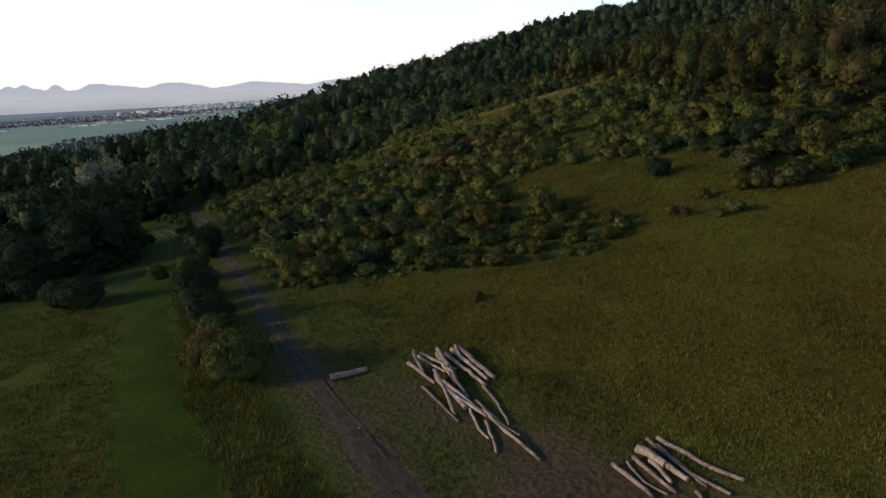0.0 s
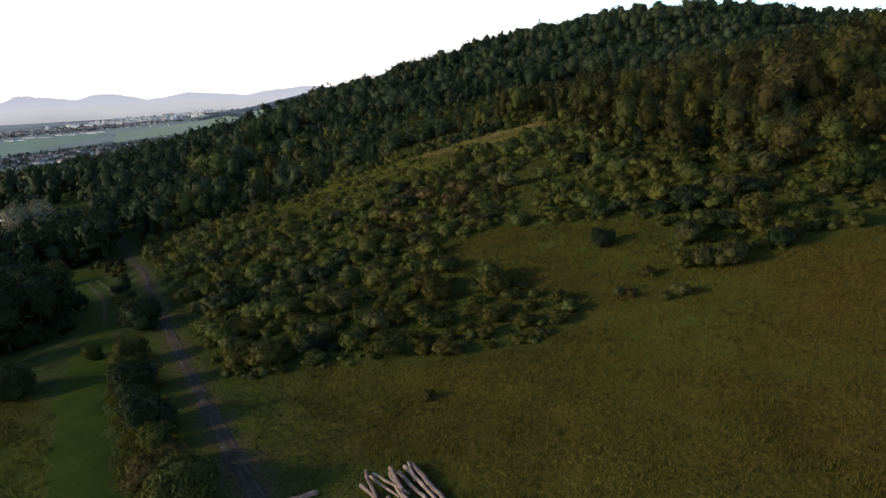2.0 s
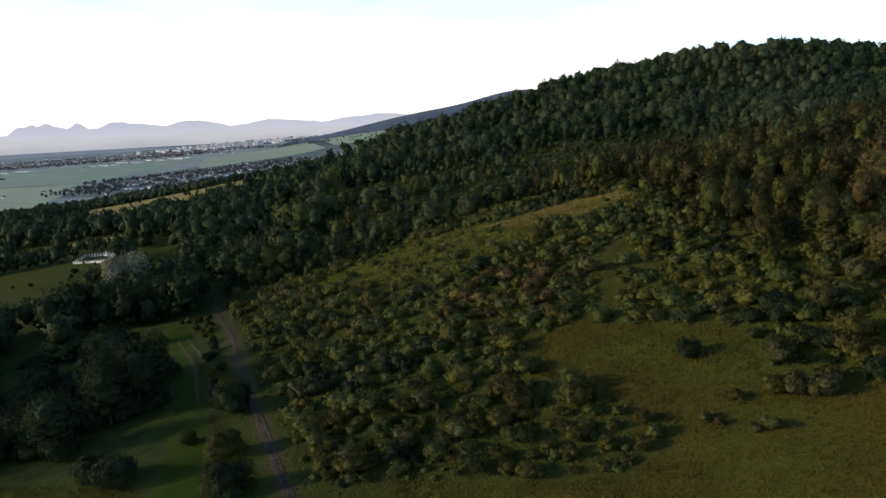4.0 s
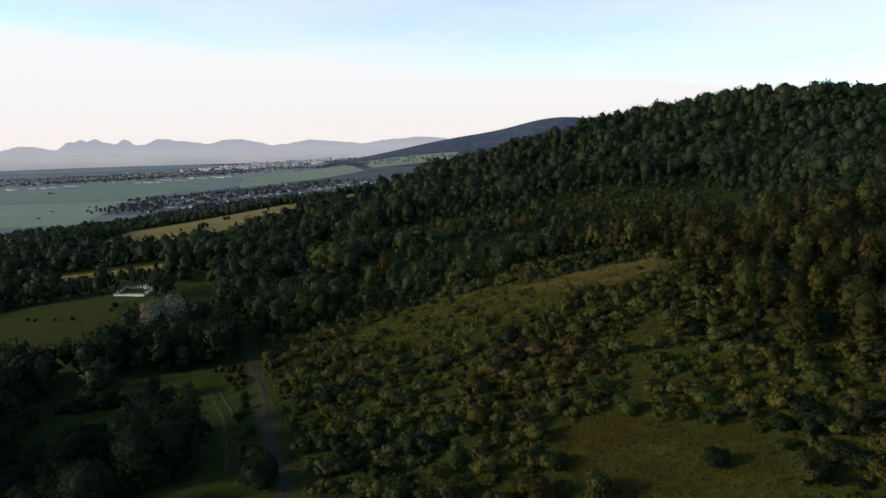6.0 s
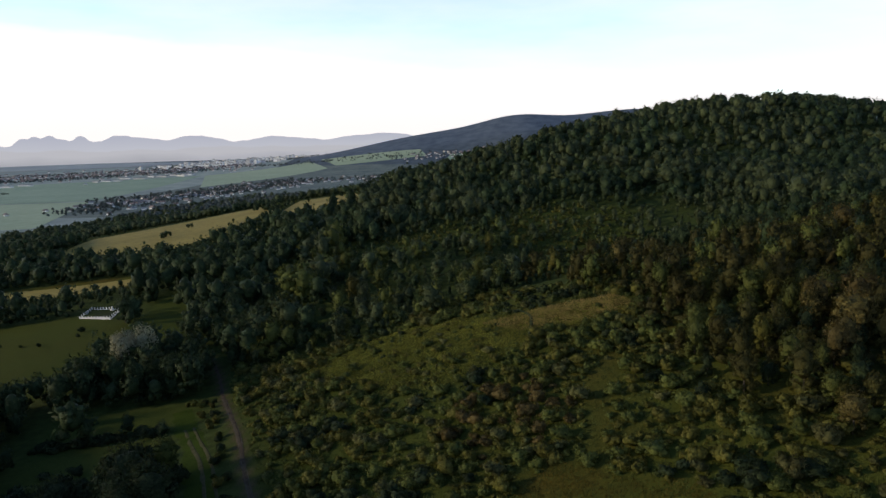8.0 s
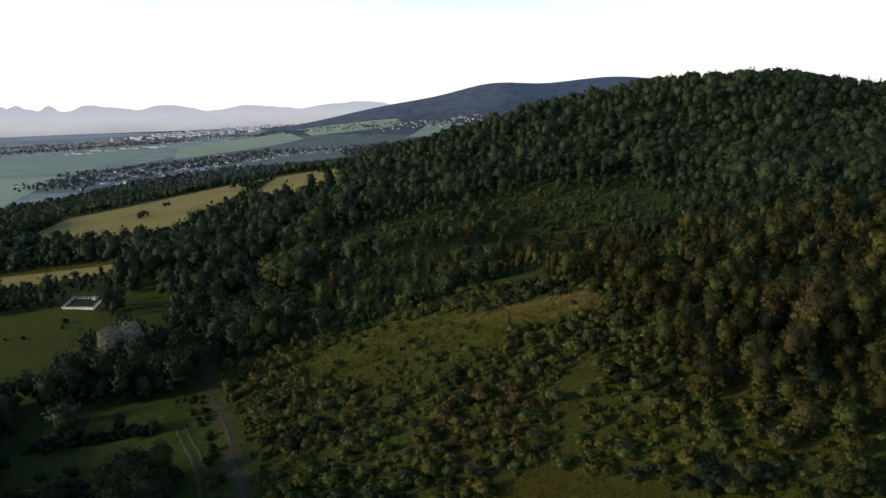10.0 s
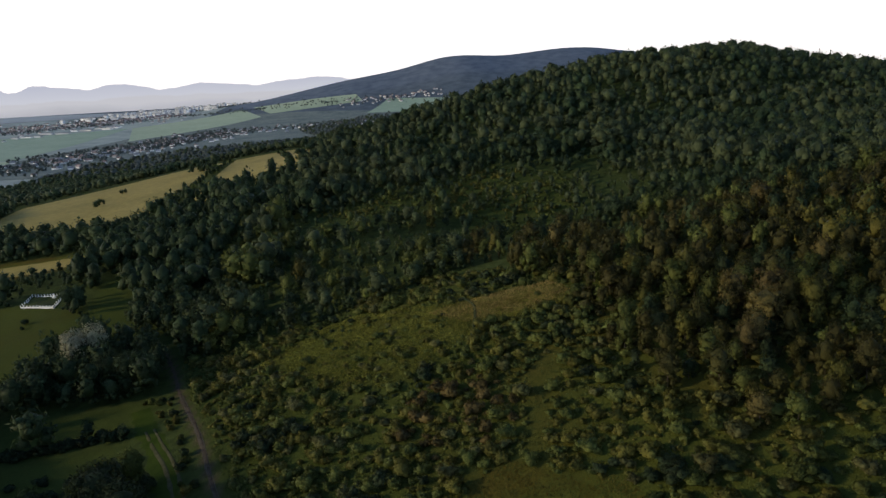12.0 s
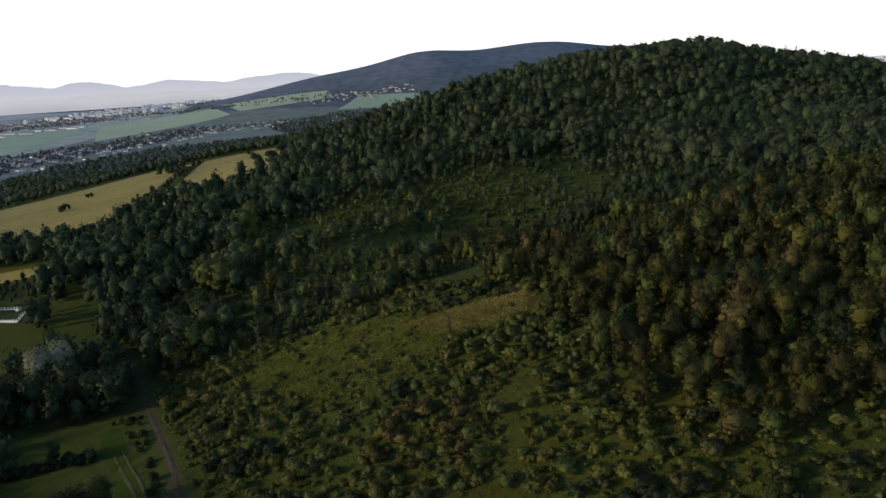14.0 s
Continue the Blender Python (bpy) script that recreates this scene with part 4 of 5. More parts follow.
for i, (px, py) in enumerate(P):
    if unseen[i] and i % 5 > 1:
        continue
    mat = LEAF_DARK if tone[i] < 0.5 else LEAF if tone[i] < 0.72 else LEAF_OLIVE
    # farther trees take the bluer leaves that stand for haze
    if dist[i] > 200:
        mat = LEAF_DARK if tone[i] < 0.45 else LEAF_COOL
    if px < -42:
        mat = LEAF_DARK
    elif px < 40 and 145 < py < 270:
        mat = (LEAF_COOL, LEAF, LEAF_DARK)[int(rng.integers(0, 3))]
    if px > 25 and dist[i] < 190:
        mat = (LEAF_UMBER, LEAF_OLIVE, LEAF, LEAF_UMBER, LEAF_UMBER, LEAF_DARK)[int(rng.integers(0, 6))]
    if px > 40 and dist[i] < 160 and i % 43 == 0:
        mat = LEAF_BROWN
    size = 0.42 + 0.75 * rng.uniform() ** 1.7
    if px < 0 and py > 165:
        size *= 1.2
    if px > 25 and py < 160:
        size = 0.38 + 0.42 * rng.uniform() ** 1.5 + 0.0018 * max(0.0, dist[i] - 80)
    if -25 < px < 120 and 140 < py < 265:
        size = 0.24 + 0.62 * rng.uniform() ** 2.2
    if px < -40 and py < 190:
        size = (0.55 + 0.6 * rng.uniform() ** 1.4) * (0.5 if abs(py - 124.5) < 2 and px > -60 else 0.55 if py < 104 else 1.0)
    if px < -95 and 244 < py < 286:
        size *= 0.4
    if scrub[i]:
        size *= rng.uniform(0.35, 0.85)
    wide = rng.uniform(0.85, 1.3) if dist[i] < 300 else rng.uniform(1.0, 1.5)
    if px > 25 and py < 160:
        wide *= 0.85
    if i < 230:
        tree(px, py, size, mat, i, "in the wood on the slope" if px > 0 else "in the wood below the slope", wide)
    else:
        far_plant(px, py, size, wide, mat, "wood", i, 2 if unseen[i] else 0 if dist[i] < 210 else 1 if dist[i] < 330 else 3)
for i, (px, py, s, m) in enumerate(far_shrubs):
    far_plant(px, py, s * 0.84, 1.22, m, "shrubs", i, 0)
for i, (px, py, s, m) in enumerate(low_shrubs):
    far_plant(px, py, s, 1.1, m, "shrubs", i, 1)
# trees on the added western rise, out of view
for i in range(90):
    far_plant(-138 + rng.normal(0, 18), 84 + rng.normal(0, 24), rng.uniform(0.5, 0.9), 1.2, LEAF_DARK, "wood", i, 2)
# undergrowth that closes the slope wood
U = scatter(rng, 34, 130, 66, 150, 2.3, 9000)
U = U[(U[:, 0] > 34 + np.maximum(0, (100 - U[:, 1]) * 0.4)) & (U[:, 0] < 1.0 * U[:, 1] + 15) & (inside(UPPER, U[:, 0], U[:, 1]) < 0.5)]
for i, (px, py) in enumerate(U):
    far_plant(px, py, rng.uniform(0.8, 1.5), 1.3, (LEAF_UMBER, LEAF_OLIVE, LEAF)[i % 3], "shrubs", i, 1)
# woods on the plain and along the fields
for gap, poly in PLAIN_WOODS:
    q = np.array(poly)
    Q = scatter(rng, q[:, 0].min(), q[:, 0].max(), q[:, 1].min(), q[:, 1].max(), gap, 9000)
    Q = Q[inside(poly, Q[:, 0], Q[:, 1], 0.5) > 0.5]
    for i, (px, py) in enumerate(Q):
        far_plant(px, py, rng.uniform(0.6, 1.1), 1.6, LEAF_COOL if i % 3 else LEAF_DARK, "wood", i, 2) if py < 1000 else far_plant(px, py, rng.uniform(0.6, 1.1), 1.7, LEAF_HAZED if i % 3 else LEAF_COOL, "wood", i, 2)
for i in range(3400):
    a = rng.uniform(0, 1)
    line = ((-500, 1090, -270, 1860), (-530, 1150, -300, 1900), (-560, 1300, -330, 1800), (-1250, 1960, -620, 2480), (-1150, 1980, -650, 2420), (-200, 1850, 300, 2100), (-600, 2550, 200, 2300), (-520, 1150, -230, 1870), (-900, 2560, -420, 2860), (-1450, 2150, -700, 2560), (-900, 2650, -380, 2940))[i % 11]
    far_plant(line[0] + (line[2] - line[0]) * a + rng.normal(0, 25), line[1] + (line[3] - line[1]) * a + rng.normal(0, 32), rng.uniform(0.3, 0.8), 1.6, LEAF_HAZED, "plain", i, 2)
# hedge between the two halves of the grain field
for i in range(46):
    a = rng.uniform(0, 1)
    far_plant(-103 + 4 * a + rng.normal(0, 2.2), 392 + 240 * a, rng.uniform(0.3, 0.75), 1.2, LEAF_DARK if i % 3 else LEAF, "plain", i, 1)
for cx, cy, size, count, spread in ((-165, 490, 0.5, 5, 2.5), (-106, 440, 0.6, 9, 4.5), (-162, 540, 0.35, 4, 3), (-117, 612, 0.75, 14, 7), (-112, 590, 0.6, 10, 6), (-870, 1610, 0.6, 6, 7), (-60, 640, 0.4, 4, 3)):
    for i in range(count):
        far_plant(cx + rng.normal(0, spread * 0.6), cy + rng.normal(0, spread), size * rng.uniform(0.7, 1.2), 1.3, LEAF_DARK, "plain", i, 1)

TREE_FORMS = {0: [crown_arrays(200 + i, 180, 0.42, lobes_round(220 + i, 9.6, 2.9, 12, 0.02), 0.80, slim=0.45, up=0.9, lump=0.09) for i in range(6)],
              1: [crown_arrays(240 + i, 52, 0.58, lobes_round(260 + i, 9.4, 2.9, 5, 0.05), 0.84, slim=0.45, up=0.9, lump=0.10) for i in range(6)],
              3: [crown_arrays(270 + i, 30, 0.60, lobes_round(275 + i, 9.2, 2.9, 2, 0.08), 0.90, slim=0.58, up=0.6, lump=0.12) for i in range(6)],
              2: [crown_arrays(280 + i, 14, 0.85, lobes_round(290 + i, 9, 3.0, 2, 0.1), 0.92, slim=0.6, lump=0.12) for i in range(4)]}
SHRUB_FORMS = [crown_arrays(300 + i, 120, 0.23, lobes_bush(320 + i, 2.0, 1.25, 6), 0.84, slim=0.38, up=1.0) for i in range(6)]
LOW_FORMS = [crown_arrays(340 + i, 30, 0.30, lobes_bush(350 + i, 1.6, 1.2, 2), 0.82, slim=0.36, up=0.9) for i in range(4)]
MASS = {"wood": ("woodland", "dense broadleaf wood covering the hill", "woods"), "shrubs": ("shrubland", "scattered shrubs over the upper slope", "shrubs"), "plain": ("field_trees", "rows of trees between the fields on the plain", "trees")}
for (mat, kind), items in masses.items():
    vs, ts, fs, tones, k = [], [], [], [], 0
    for px, py, size, wide, i, detail in items:
        forms = (LOW_FORMS if detail else SHRUB_FORMS) if kind == "shrubs" else TREE_FORMS[detail]
        V, T, nn = forms[i % len(forms)]
        tones.append(np.full(len(V), (i * 0.6180339) % 1.0 - 0.5, np.float32))
        a = (i * 2.399) % math.tau
        ca, sa = math.cos(a), math.sin(a)
        x, y, z = V[:, 0] * wide * size, V[:, 1] * wide * size, V[:, 2] * size
        vs.append(np.stack([px + x * ca - y * sa, py + x * sa + y * ca, float(rise(px, py)) - 0.25 + z], 1))
        ts.append(T + k)
        fs.append(np.stack([nn[:, 0] * ca - nn[:, 1] * sa, nn[:, 0] * sa + nn[:, 1] * ca, nn[:, 2]], 1))
        k += len(V)
    name, label, category = MASS[kind]
    me = link_mesh(name, np.vstack(vs), tris=np.vstack(ts), normals=np.vstack(fs))
    me.attributes.new("tone", "FLOAT", "POINT").data.foreach_set("value", np.concatenate(tones))
    thing(name, me, mat, WORDS[mat] + " " + label, category, kind="stuff")

# ---- timber ----
TIMBER = "bare grey-brown felled %s lying on the grass"


def log(r, *ends, word="log", group="felled timber"):
    """A felled trunk along places given as x, y and the height of its underside."""
    rng = np.random.default_rng(int(abs(ends[0][0]) * 100 + abs(ends[0][1]) * 10))
    pts = [Vector((px, py, float(rise(px, py)) + r + up)) for px, py, up in ends]
    run = []
    for a, b in zip(pts, pts[1:]):
        m = max(2, int((b - a).length / 0.45))
        run += [a.lerp(b, i / m) for i in range(m)]
    run.append(pts[-1])
    base = run[0].copy()
    path, radii = [], []
    for i, p in enumerate(run):
        f = i / (len(run) - 1)
        wob = 0.28 * r
        path.append(p - base + Vector((rng.normal(0, wob), rng.normal(0, wob), abs(rng.normal(0, wob * 0.3)))))
        radii.append(r * (1.1 - 0.3 * f) * rng.uniform(0.92, 1.08))
    e = new("log")
    e.location = base
    tagged(e, TIMBER % word, "log", group)
    V, Q = tube(path, radii, 9)
    V += rng.normal(0, r * 0.05, V.shape)
    piece("bark", link_mesh("bark", V, Q, smooth=True), LOG_BARK, e)
    for k, s in ((0, -1), (len(path) - 1, 1)):
        way = (path[1] - path[0] if k == 0 else path[-1] - path[-2]).normalized() * s * 0.012
        ring = V[k * 9:k * 9 + 9]
        c = ring.mean(0)
        W = np.vstack([ring + np.array(way), [c + np.array(way) * 1.6]])
        piece("cut_end", link_mesh("cut_end", W, tris=np.array([[j, (j + 1) % 9, 9] for j in range(9)])), LOG_CUT, e, "pale sawn end")
    return e


PILE, PILE_B = "loose heap of felled poles", "small stack of felled logs"
log(0.177, (-4.6, 37.7, 0), (-2.5, 38.2, 0), word="log, short and thick,", group="single log")
log(0.106, (0.2, 38.2, 0.5), (0.6, 36.0, 0.12), word="pole", group=PILE)
log(0.106, (-0.1, 37.6, 0.1), (1.2, 34.9, 0.03), word="pole", group=PILE)
log(0.165, (1.3, 35.4, 0.1), (2.5, 31.7, 0.03), word="thick log", group=PILE)
log(0.083, (0.6, 38.1, 0.3), (2.4, 35.9, 0.07), word="pole", group=PILE)
log(0.071, (0.4, 38.1, 0.2), (1.8, 35.9, 0.05), word="pole", group=PILE)
log(0.088, (1.2, 35.5, 0.5), (1.6, 33.9, 0.25), (1.9, 31.3, 0.12), word="crooked pole", group=PILE)
log(0.106, (1.5, 38.0, 0.15), (2.3, 34.4, 0.04), word="pole", group=PILE)
log(0.106, (1.6, 38.1, 0.4), (2.3, 34.4, 0.2), (2.7, 32.8, 0.1), word="pole", group=PILE)
log(0.106, (2.0, 38.0, 0.1), (3.7, 33.8, 0.03), word="pole", group=PILE)
log(0.106, (2.4, 38.5, 0.1), (3.9, 34.3, 0.03), word="pole", group=PILE)
log(0.083, (2.6, 38.6, 0.3), (2.8, 36.9, 0.07), word="pole", group=PILE)
log(0.141, (2.8, 38.5, 0.1), (4.2, 34.3, 0.03), word="thick log", group=PILE)
log(0.083, (1.6, 34.4, 0.35), (3.2, 31.2, 0.09), word="pole", group=PILE)
log(0.083, (2.1, 32.8, 0.25), (3.4, 30.6, 0.06), word="pole", group=PILE)
log(0.065, (0.5, 34.9, 0.0), (1.5, 32.3, 0.0), (2.0, 30.7, 0.0), word="thin crooked pole", group=PILE)
log(0.065, (2.7, 31.7, 0.05), (2.9, 29.6, 0.0), (3.2, 28.6, 0.0), word="thin crooked pole", group=PILE)
log(0.065, (3.3, 30.2, 0.05), (3.4, 28.6, 0.0), (3.4, 27.5, 0.0), word="thin crooked pole", group=PILE)
log(0.077, (3.1, 32.3, 0.1), (4.0, 29.6, 0.0), (4.6, 28.5, 0.0), word="crooked pole", group=PILE)
log(0.088, (3.3, 31.2, 0.1), (4.2, 28.6, 0.0), (5.1, 26.4, 0.0), word="long crooked pole", group=PILE)
log(0.077, (3.6, 33.8, 0.0), (4.1, 31.7, 0.0), (4.3, 29.6, 0.0), word="crooked pole", group=PILE)
log(0.094, (7.8, 25.3, 0.0), (8.6, 22.7, 0.0), group=PILE_B)
log(0.051, (8.4, 25.3, 0.0), (8.6, 23.7, 0.0), (9.1, 22.7, 0.0), word="thin pole", group=PILE_B)
log(0.087, (8.7, 25.3, 0.08), (9.4, 22.7, 0.0), group=PILE_B)
log(0.166, (8.9, 25.4, 0.3), (9.6, 24.2, 0.07), word="thick log, resting on others,", group=PILE_B)
log(0.087, (9.2, 24.8, 0.1), (9.5, 23.2, 0.0), group=PILE_B)
log(0.123, (9.7, 24.2, 0.05), (10.1, 23.2, 0.0), word="thick log", group=PILE_B)
log(0.072, (9.6, 26.3, 0.1), (10.1, 24.2, 0.05), (10.6, 22.7, 0.0), group=PILE_B)
log(0.08, (9.8, 25.8, 0.05), (10.3, 23.7, 0.0), (11.2, 22.1, 0.0), group=PILE_B)
log(0.094, (10.0, 26.3, 0.0), (10.5, 25.2, 0.0), (11.2, 23.6, 0.0), (12.0, 22.6, 0.0), word="crooked log with peeling bark", group=PILE_B)
log(0.072, (10.2, 22.6, 0.0), (10.2, 22.1, 0.0), word="short stub", group=PILE_B)


# ---- walled plot by the wood ----
def box(bm, x0, x1, y0, y1, z0, z1, bevel=0.0):
    g = bmesh.ops.create_cube(bm, size=1)
    bmesh.ops.transform(bm, matrix=Matrix.LocRotScale(((x0 + x1) / 2, (y0 + y1) / 2, (z0 + z1) / 2), None, (x1 - x0, y1 - y0, z1 - z0)), verts=g["verts"])
    if bevel:
        bmesh.ops.bevel(bm, geom=[ed for ed in bm.edges if all(v in g["verts"] for v in ed.verts)], offset=bevel, segments=1, affect="EDGES")


def walled_plot():
    e = base_at("walled_plot", -100.5, 231.0, "white low wall with posts round a dark overgrown plot", "walled plot", turn=-32, sink=0.1)
    ax, ay = math.cos(radians(-32)), math.sin(radians(-32))
    tip = math.degrees(math.atan2(float(rise(-100.5 - 8 * ay, 231.0 + 8 * ax) - rise(-100.5 + 8 * ay, 231.0 - 8 * ax)), 16))
    side = math.degrees(math.atan2(float(rise(-100.5 + 7 * ax, 231.0 + 7 * ay) - rise(-100.5 - 7 * ax, 231.0 - 7 * ay)), 14))
    e.matrix_world = e.matrix_world @ pose(0, 0, 0, tip, -side, 0)
    w, d, skew = 7.6, 5.0, 0.79   # half width, half depth, slant of the side walls

    def slanted(bm):
        for v in bm.verts:
            v.co.x -= skew * v.co.y

    for name, a in (("front_wall", (-w, w, -d - 0.2, -d + 0.2)), ("back_wall", (-w, w, d - 0.2, d + 0.2)), ("side_wall", (-w - 0.2, -w + 0.2, -d, d)), ("side_wall", (w - 0.2, w + 0.2, -d, d))):
        bm = bmesh.new()
        box(bm, *a, -1.5, 0.55 if name == "front_wall" else 0.16)
        slanted(bm)
        part(name, bm, WHITE_WALL, e)
    bm = bmesh.new()
    box(bm, -w, w, -d, d, -1.0, 0.12)
    slanted(bm)
    part("plot_floor", bm, SHALE, e, "dark overgrown floor")
    bm = bmesh.new()
    box(bm, -0.12, 0.12, -0.12, 0.12, 0.1, 0.85, 0.03)
    box(bm, -0.16, 0.16, -0.16, 0.16, 0.85, 0.93)
    first = part("post", bm, WHITE_WALL, e)
    spots = [(-w + 2 * w * i / 10, s * d) for i in range(11) for s in (-1, 1)] + [(s * w, -d + 2 * d * i / 6) for i in range(1, 6) for s in (-1, 1)]
    spots = [(px - skew * py, py) for px, py in spots]
    first.location = (*spots[0], 0)
    for px, py in spots[1:]:
        piece("post", first.data, None, e).location = (px, py, 0)
    bm = bmesh.new()
    box(bm, 0.2, 1.6, 3.2, 4.4, 0.1, 0.7, 0.05)
    box(bm, 0.6, 1.2, 3.5, 3.9, 0.7, 1.5, 0.05)
    part("monument", bm, WHITE_WALL, e, "small white monument")


walled_plot()


# ---- town on the plain ----
def block_meshes(w, d, h):
    bm = bmesh.new()
    box(bm, -w / 2, w / 2, -d / 2, d / 2, -3, h)
    body = bpy.data.meshes.new("wall")
    bm.to_mesh(body)
    bm.free()
    body.materials.append(PANEL)
    bm = bmesh.new()
    box(bm, -w / 2 - 0.3, w / 2 + 0.3, -d / 2 - 0.3, d / 2 + 0.3, h, h + 0.8)
    box(bm, -1.8, 1.8, -1.8, 1.8, h + 0.8, h + 2.2)
    roof = bpy.data.meshes.new("roof")
    bm.to_mesh(roof)
    bm.free()
    roof.materials.append(ROOF_GREY)
    bm = bmesh.new()
    box(bm, -w / 2 + 0.8, w / 2 - 0.8, -d / 2 - 0.12, -d / 2 + 0.1, 0, 0.8)
    band = bpy.data.meshes.new("window_row")
    bm.to_mesh(band)
    bm.free()
    band.materials.append(GLASS_DARK)
    return body, roof, band, h


BLOCKS = [block_meshes(17, 8, 9), block_meshes(9, 8, 14), block_meshes(12, 7, 7), block_meshes(24, 8, 9)]


def apartment(px, py, turn, k):
    e = base_at("apartment_building", px, py, "pale panel-built apartment block with flat roof in the far town", "apartment building", "apartment blocks of the town", turn=turn)
    body, roof, band, h = BLOCKS[k]
    piece("wall", body, None, e)
    piece("roof", roof, None, e)
    for z in np.arange(1.2, h - 1.2, 2.8):
        piece("window_row", band, None, e).location = (0, 0, z)


def gable(w, d, h, rh, roof_mat):
    bm = bmesh.new()
    box(bm, -w / 2, w / 2, -d / 2, d / 2, -2, h)
    body = bpy.data.meshes.new("wall")
    bm.to_mesh(body)
    bm.free()
    body.materials.append(PLASTER)
    o = 0.5
    V = [(-w / 2 - o, -d / 2 - o, h - 0.2), (w / 2 + o, -d / 2 - o, h - 0.2), (w / 2 + o, d / 2 + o, h - 0.2), (-w / 2 - o, d / 2 + o, h - 0.2), (-w / 2 - o, 0, h + rh), (w / 2 + o, 0, h + rh)]
    roof = bpy.data.meshes.new("roof")
    roof.from_pydata(V, [], [(0, 1, 5, 4), (2, 3, 4, 5), (0, 4, 3), (1, 2, 5), (0, 3, 2, 1)])
    roof.materials.append(roof_mat)
    return body, roof


HOUSES = [gable(7, 5.6, 2.9, 2.2, ROOF), gable(8, 5.5, 2.6, 2.4, ROOF_GREY), gable(6, 5.6, 3.2, 2.0, ROOF)]
HALLS = [gable(34, 12, 4, 1.2, ROOF_GREY), gable(20, 10, 3.6, 1.2, ROOF_GREY)]


far_houses = []


def house(px, py, turn, k, kind=HOUSES, label="pale plastered house with a pitched roof among trees", category="house", name="house", group="houses of the villages"):
    if kind is HOUSES and py > 1960:
        far_houses.append((px, py, turn, k))
        return
    e = base_at(name, px, py, label, category, group, turn=turn)
    body, roof = kind[k % len(kind)]
    piece("wall", body, None, e)
    piece("roof", roof, None, e)


rng = np.random.default_rng(21)
for i in range(200):
    a = rng.beta(2, 1.6)
    apartment(-900 + 460 * a + rng.normal(0, 22), 2600 + 300 * a + rng.uniform(-150, 230), -25 + rng.normal(0, 12), int(rng.integers(0, 4)))
for i in range(20):
    a = rng.uniform(0, 1)
    house(-1080 + 480 * a, 1800 + 420 * a + rng.normal(0, 40), -20 + rng.normal(0, 8), i, HALLS, "long white works hall with a low roof", "works hall", "works_hall", "halls at the edge of the town")
for i in range(620):
    a = rng.uniform(0, 1)
    house(-1320 + 760 * a + rng.normal(0, 40), 2060 + 520 * a + rng.normal(0, 120), rng.uniform(0, 180), i)
for i in range(210):
    a = rng.uniform(0, 1)
    house(-520 + 260 * a + rng.normal(0, 45), 1120 + 740 * a + rng.normal(0, 60), rng.uniform(0, 180), i)
for i in range(45):
    house(-230 + 420 * rng.uniform(0, 1), 1800 + rng.normal(60, 60), rng.uniform(0, 180), i)
for i in range(70):
    house(110 + rng.normal(60, 75), 2330 + rng.normal(0, 35), rng.uniform(0, 180), i, label="pale house with a pitched roof on the far hillside")


def join_houses(items, name, label):
    """Many small far houses in one mesh, walls and roofs in two materials."""
    bm = bmesh.new()
    for px, py, turn, k in items:
        m = pose(px, py, float(rise(px, py)), 0, 0, turn)
        for slot, me in enumerate(HOUSES[k % len(HOUSES)]):
            vs = [bm.verts.new(m @ v.co) for v in me.vertices]
            for f in me.polygons:
                bm.faces.new([vs[j] for j in f.vertices]).material_index = slot
    me = bpy.data.meshes.new(name)
    bm.to_mesh(me)
    bm.free()
    me.materials.append(PLASTER)
    me.materials.append(ROOF)
    thing(name, me, None, label, "houses", kind="stuff")


join_houses(far_houses, "far_houses", "scattered pale houses with pitched roofs in the far town")


# ---- far mountains ----
def mountains(name, radius, tops, foot, mat):
    """A range of rounded summits along an arc. tops: bearing, height, half width, all in degrees."""
    az = np.linspace(-75, 75, 600)
    el = np.full(len(az), foot)
    for a, h, w in tops:
        el = np.maximum(el, foot + (h - foot) * np.exp(-((az - a) / w) ** 2))
    rng = np.random.default_rng(9)
    for s in (2.0, 0.8, 0.3):
        knots = np.arange(-76, 77, s)
        el = el + np.interp(az, knots, rng.normal(0, 0.045 * s ** 0.8, len(knots)))
    V = []
    for k, e in ((0, 1.0), (1, 0.0)):
        r = radius + (120 if k == 0 else -160)
        z = 35 + np.tan(np.radians(el)) * r if k == 0 else np.full(len(az), -60.0)
        V.append(np.stack([r * np.sin(np.radians(az)), r * np.cos(np.radians(az)), z], 1))
    n = len(az)
    i = np.arange(n - 1)
    Q = np.stack([i, i + 1, n + i + 1, n + i], 1)
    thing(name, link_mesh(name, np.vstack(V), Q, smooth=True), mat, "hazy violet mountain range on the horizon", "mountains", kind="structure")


# haze is put into the glow colour of both bands
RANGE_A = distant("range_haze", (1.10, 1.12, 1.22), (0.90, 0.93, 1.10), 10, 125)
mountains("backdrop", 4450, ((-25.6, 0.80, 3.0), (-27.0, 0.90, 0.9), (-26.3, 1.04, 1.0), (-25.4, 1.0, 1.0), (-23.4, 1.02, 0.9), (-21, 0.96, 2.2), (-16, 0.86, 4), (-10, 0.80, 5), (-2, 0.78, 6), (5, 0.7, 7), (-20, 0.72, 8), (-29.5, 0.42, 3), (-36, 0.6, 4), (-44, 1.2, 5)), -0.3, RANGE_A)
# lower band: painted haze over the far plain, behind the town
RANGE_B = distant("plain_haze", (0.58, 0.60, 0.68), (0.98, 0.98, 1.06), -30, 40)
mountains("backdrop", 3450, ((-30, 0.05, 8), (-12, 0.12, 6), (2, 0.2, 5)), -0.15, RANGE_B)


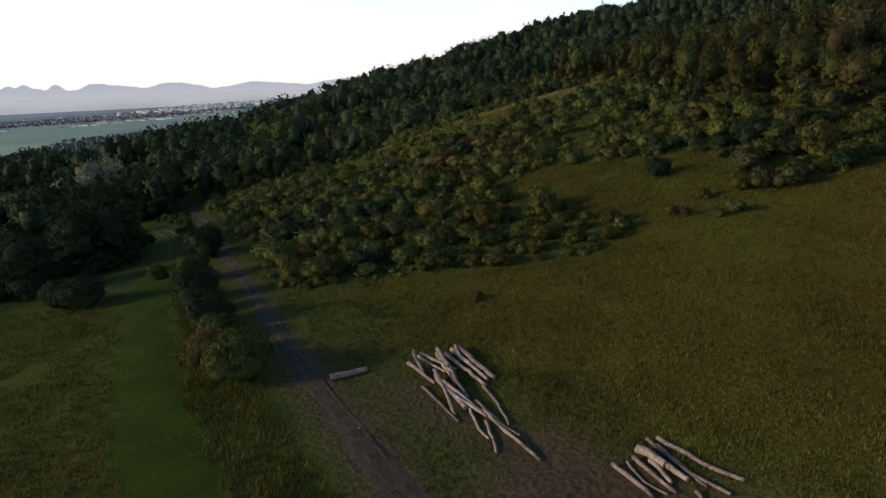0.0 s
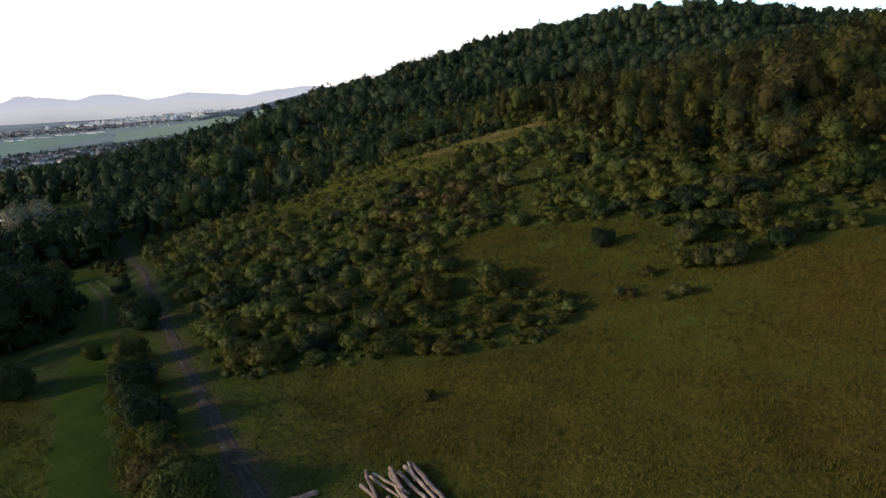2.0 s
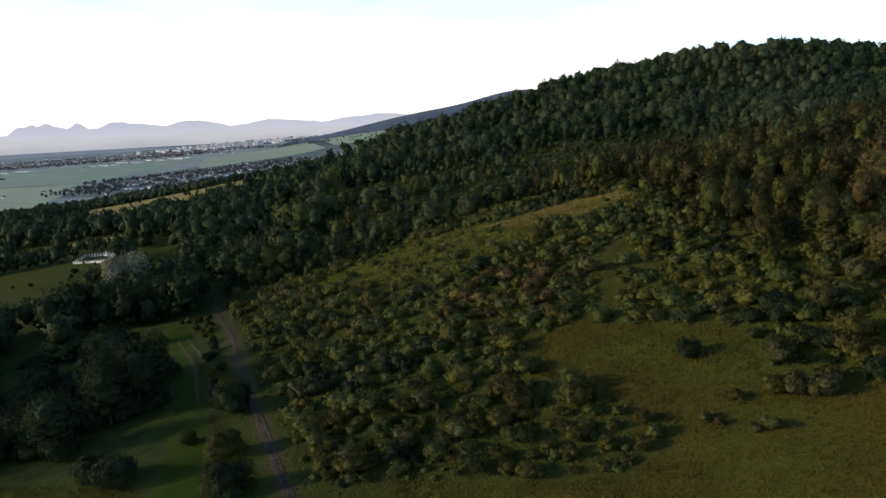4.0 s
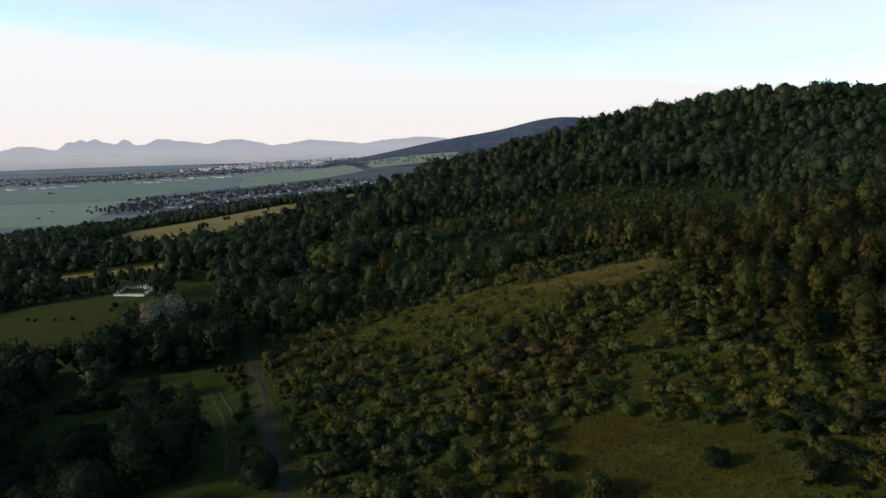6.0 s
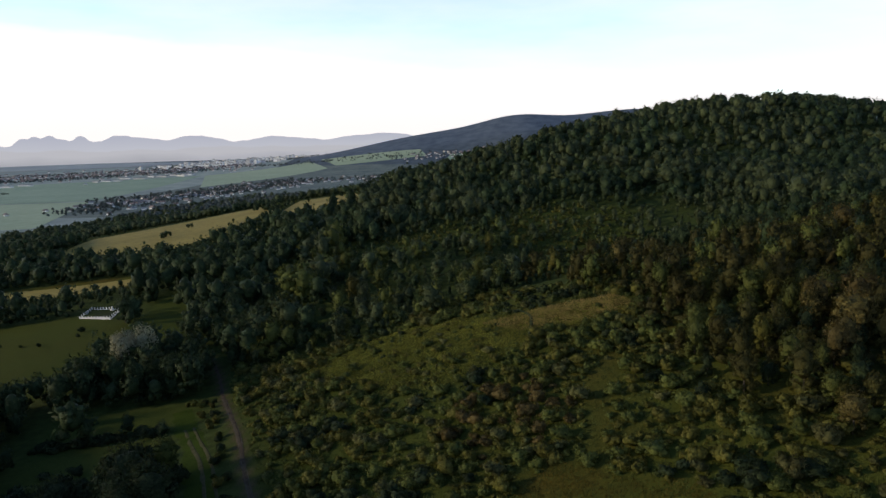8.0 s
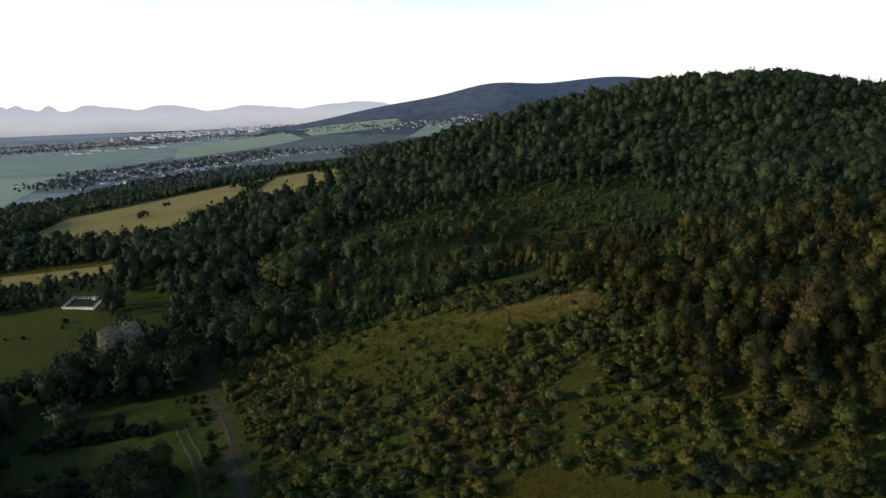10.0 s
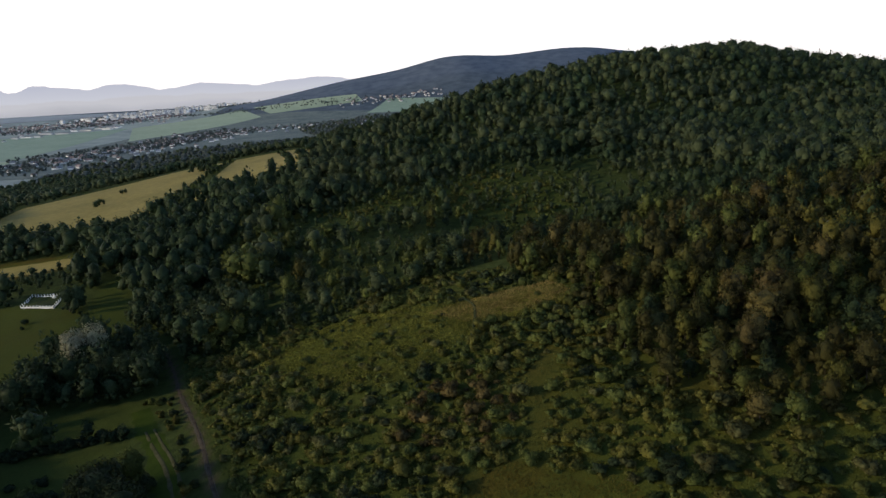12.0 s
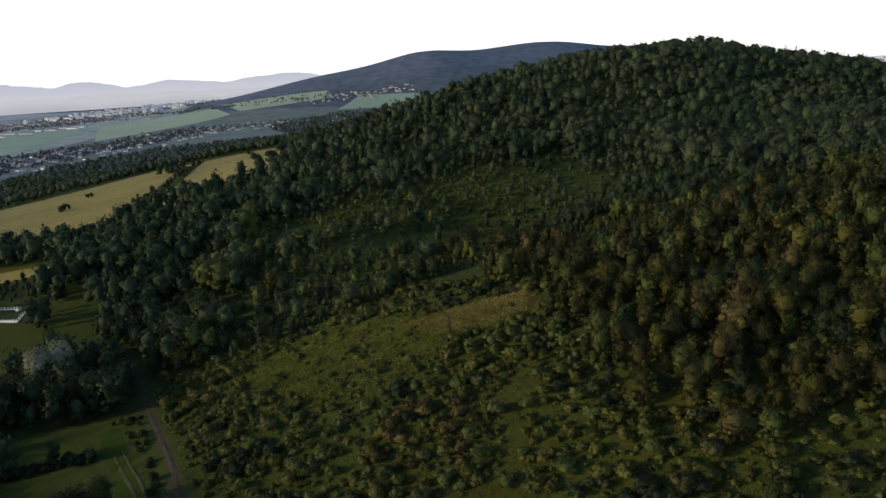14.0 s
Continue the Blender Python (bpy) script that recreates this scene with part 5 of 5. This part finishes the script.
# ---- grass ----
def grass_field(name, label, mat, poly, count, seed, tall, near=0.0, far=1e9, lim=80):
    rng = np.random.default_rng(seed)
    q = np.array(poly)
    P = rng.uniform((max(q[:, 0].min(), -60), max(q[:, 1].min(), 16)), (min(q[:, 0].max(), 62), min(q[:, 1].max(), lim)), (count, 2))
    ok = (inside(poly, P[:, 0], P[:, 1], 0.4) > 0.4) & (off_line(TRACK, P[:, 0], P[:, 1]) > 1.1) & (off_line(STRIP, P[:, 0], P[:, 1]) > 2.1 + 0.9 * (swirl(P[:, 0], P[:, 1], 1.6, 9) - 0.5))
    side = off_line(TRACK, P[:, 0], P[:, 1]) + 5 * (swirl(P[:, 0], P[:, 1], 5.0, 4) - 0.5)
    bare = inside(TRODDEN, P[:, 0], P[:, 1], 1.2)
    P = P[ok & (side > near) & (side < far) & (bare < rng.uniform(0.05, 0.8, len(P)))]
    lush = swirl(P[:, 0], P[:, 1], 2.2, seed)
    P, lush = P[lush > 0.06], lush[lush > 0.06]
    n = len(P)
    z = rise(P[:, 0], P[:, 1])
    V, T = [], []
    for b in range(4):
        a = rng.uniform(0, math.tau, n)
        h = tall * rng.uniform(0.5, 1.2, n) * (0.6 + 0.6 * lush)
        lean = rng.normal(0, 0.35, (n, 2)) * h[:, None] + np.array([0.12, 0.05]) * h[:, None]
        w = rng.uniform(0.014, 0.036, n)
        o = P + rng.normal(0, 0.14, (n, 2))
        dx, dy = np.cos(a) * w, np.sin(a) * w
        tri = np.stack([np.stack([o[:, 0] - dx, o[:, 1] - dy, z - 0.03], 1), np.stack([o[:, 0] + dx, o[:, 1] + dy, z - 0.03], 1), np.stack([o[:, 0] + lean[:, 0], o[:, 1] + lean[:, 1], z + h], 1)], 1)
        V.append(tri.reshape(-1, 3))
        T.append(np.arange(3 * n).reshape(n, 3) + 3 * n * b)
    thing(name, link_mesh(name, np.vstack(V), tris=np.vstack(T)), mat, label, "grass", kind="stuff")


GRASS_GREEN = material("fresh_grass", (0.030, 0.041, 0.011), (0.070, 0.084, 0.023), rough=0.9, spec=0.08, scale=0.2, fine=2.0, island=0.6)
grass_field("meadow_grass", "tall dry summer grass on the sloping meadow", GRASS, MEADOW, 105000, 61, 0.18, near=21.0)
grass_field("meadow_grass", "olive summer grass below the bush slope", GRASS_MID, MEADOW, 110000, 69, 0.18, near=7.0, far=24.0)
grass_field("meadow_grass", "green grass between the track and the timber", GRASS_GREEN, MEADOW, 80000, 64, 0.15, far=10.0)
grass_field("meadow_grass", "tall fresh grass in the lower meadow", GRASS_MID, LEFT_MEADOW, 36000, 62, 0.27)
grass_field("meadow_grass", "rough grass between the mown lane and the track", GRASS_MID, [(-7, 18), (-3, 25), (-7, 34), (-11, 46), (-18, 68), (-24, 78), (-21, 60), (-15, 40), (-11.5, 29)], 30000, 67, 0.34)
GRASS_PALE = material("pale_grass", (0.165, 0.128, 0.042), (0.320, 0.240, 0.088), rough=0.9, spec=0.08, scale=0.2, fine=2.0, island=0.5)
GRASS_SPUR = material("spur_grass", (0.094, 0.102, 0.018), (0.208, 0.200, 0.040), rough=0.9, spec=0.08, scale=0.2, fine=2.0, island=0.6)
grass_field("meadow_grass", "yellow-green grass on the back of the spur", GRASS_SPUR, UPPER, 46000, 65, 0.40, lim=160)
grass_field("meadow_grass", "dry tan grass on the crest of the spur", GRASS_PALE, CREST, 6000, 68, 0.5, lim=160)
grass_field("meadow_grass", "rough grass between the shrubs of the slope", GRASS_GREEN, BUSH_ZONE, 26000, 66, 0.45, lim=130)


# ---- small things ----
def stone_mesh(seed):
    rng = np.random.default_rng(seed)
    V, T = BALL1
    return link_mesh("stone", V * np.array([1.0, 0.8, 0.6]) * (1 + rng.normal(0, 0.12, (len(V), 1))), tris=T)


STONES = [stone_mesh(i) for i in range(3)]
rng = np.random.default_rng(77)
lane = spline(TRACK[2:9], 0.5)
for i in range(16):
    c = lane[int(rng.integers(0, len(lane)))] + rng.normal(0, 0.75, 2)
    r = rng.uniform(0.03, 0.07)
    ob = thing("stone", STONES[i % 3], STONE, "small pale stone on the cart track", "stone", "loose stones on the track")
    ob.matrix_world = pose(c[0], c[1], float(rise(*c)) + 0.05, 0, 0, rng.uniform(0, 360)) @ Matrix.Scale(r, 4)
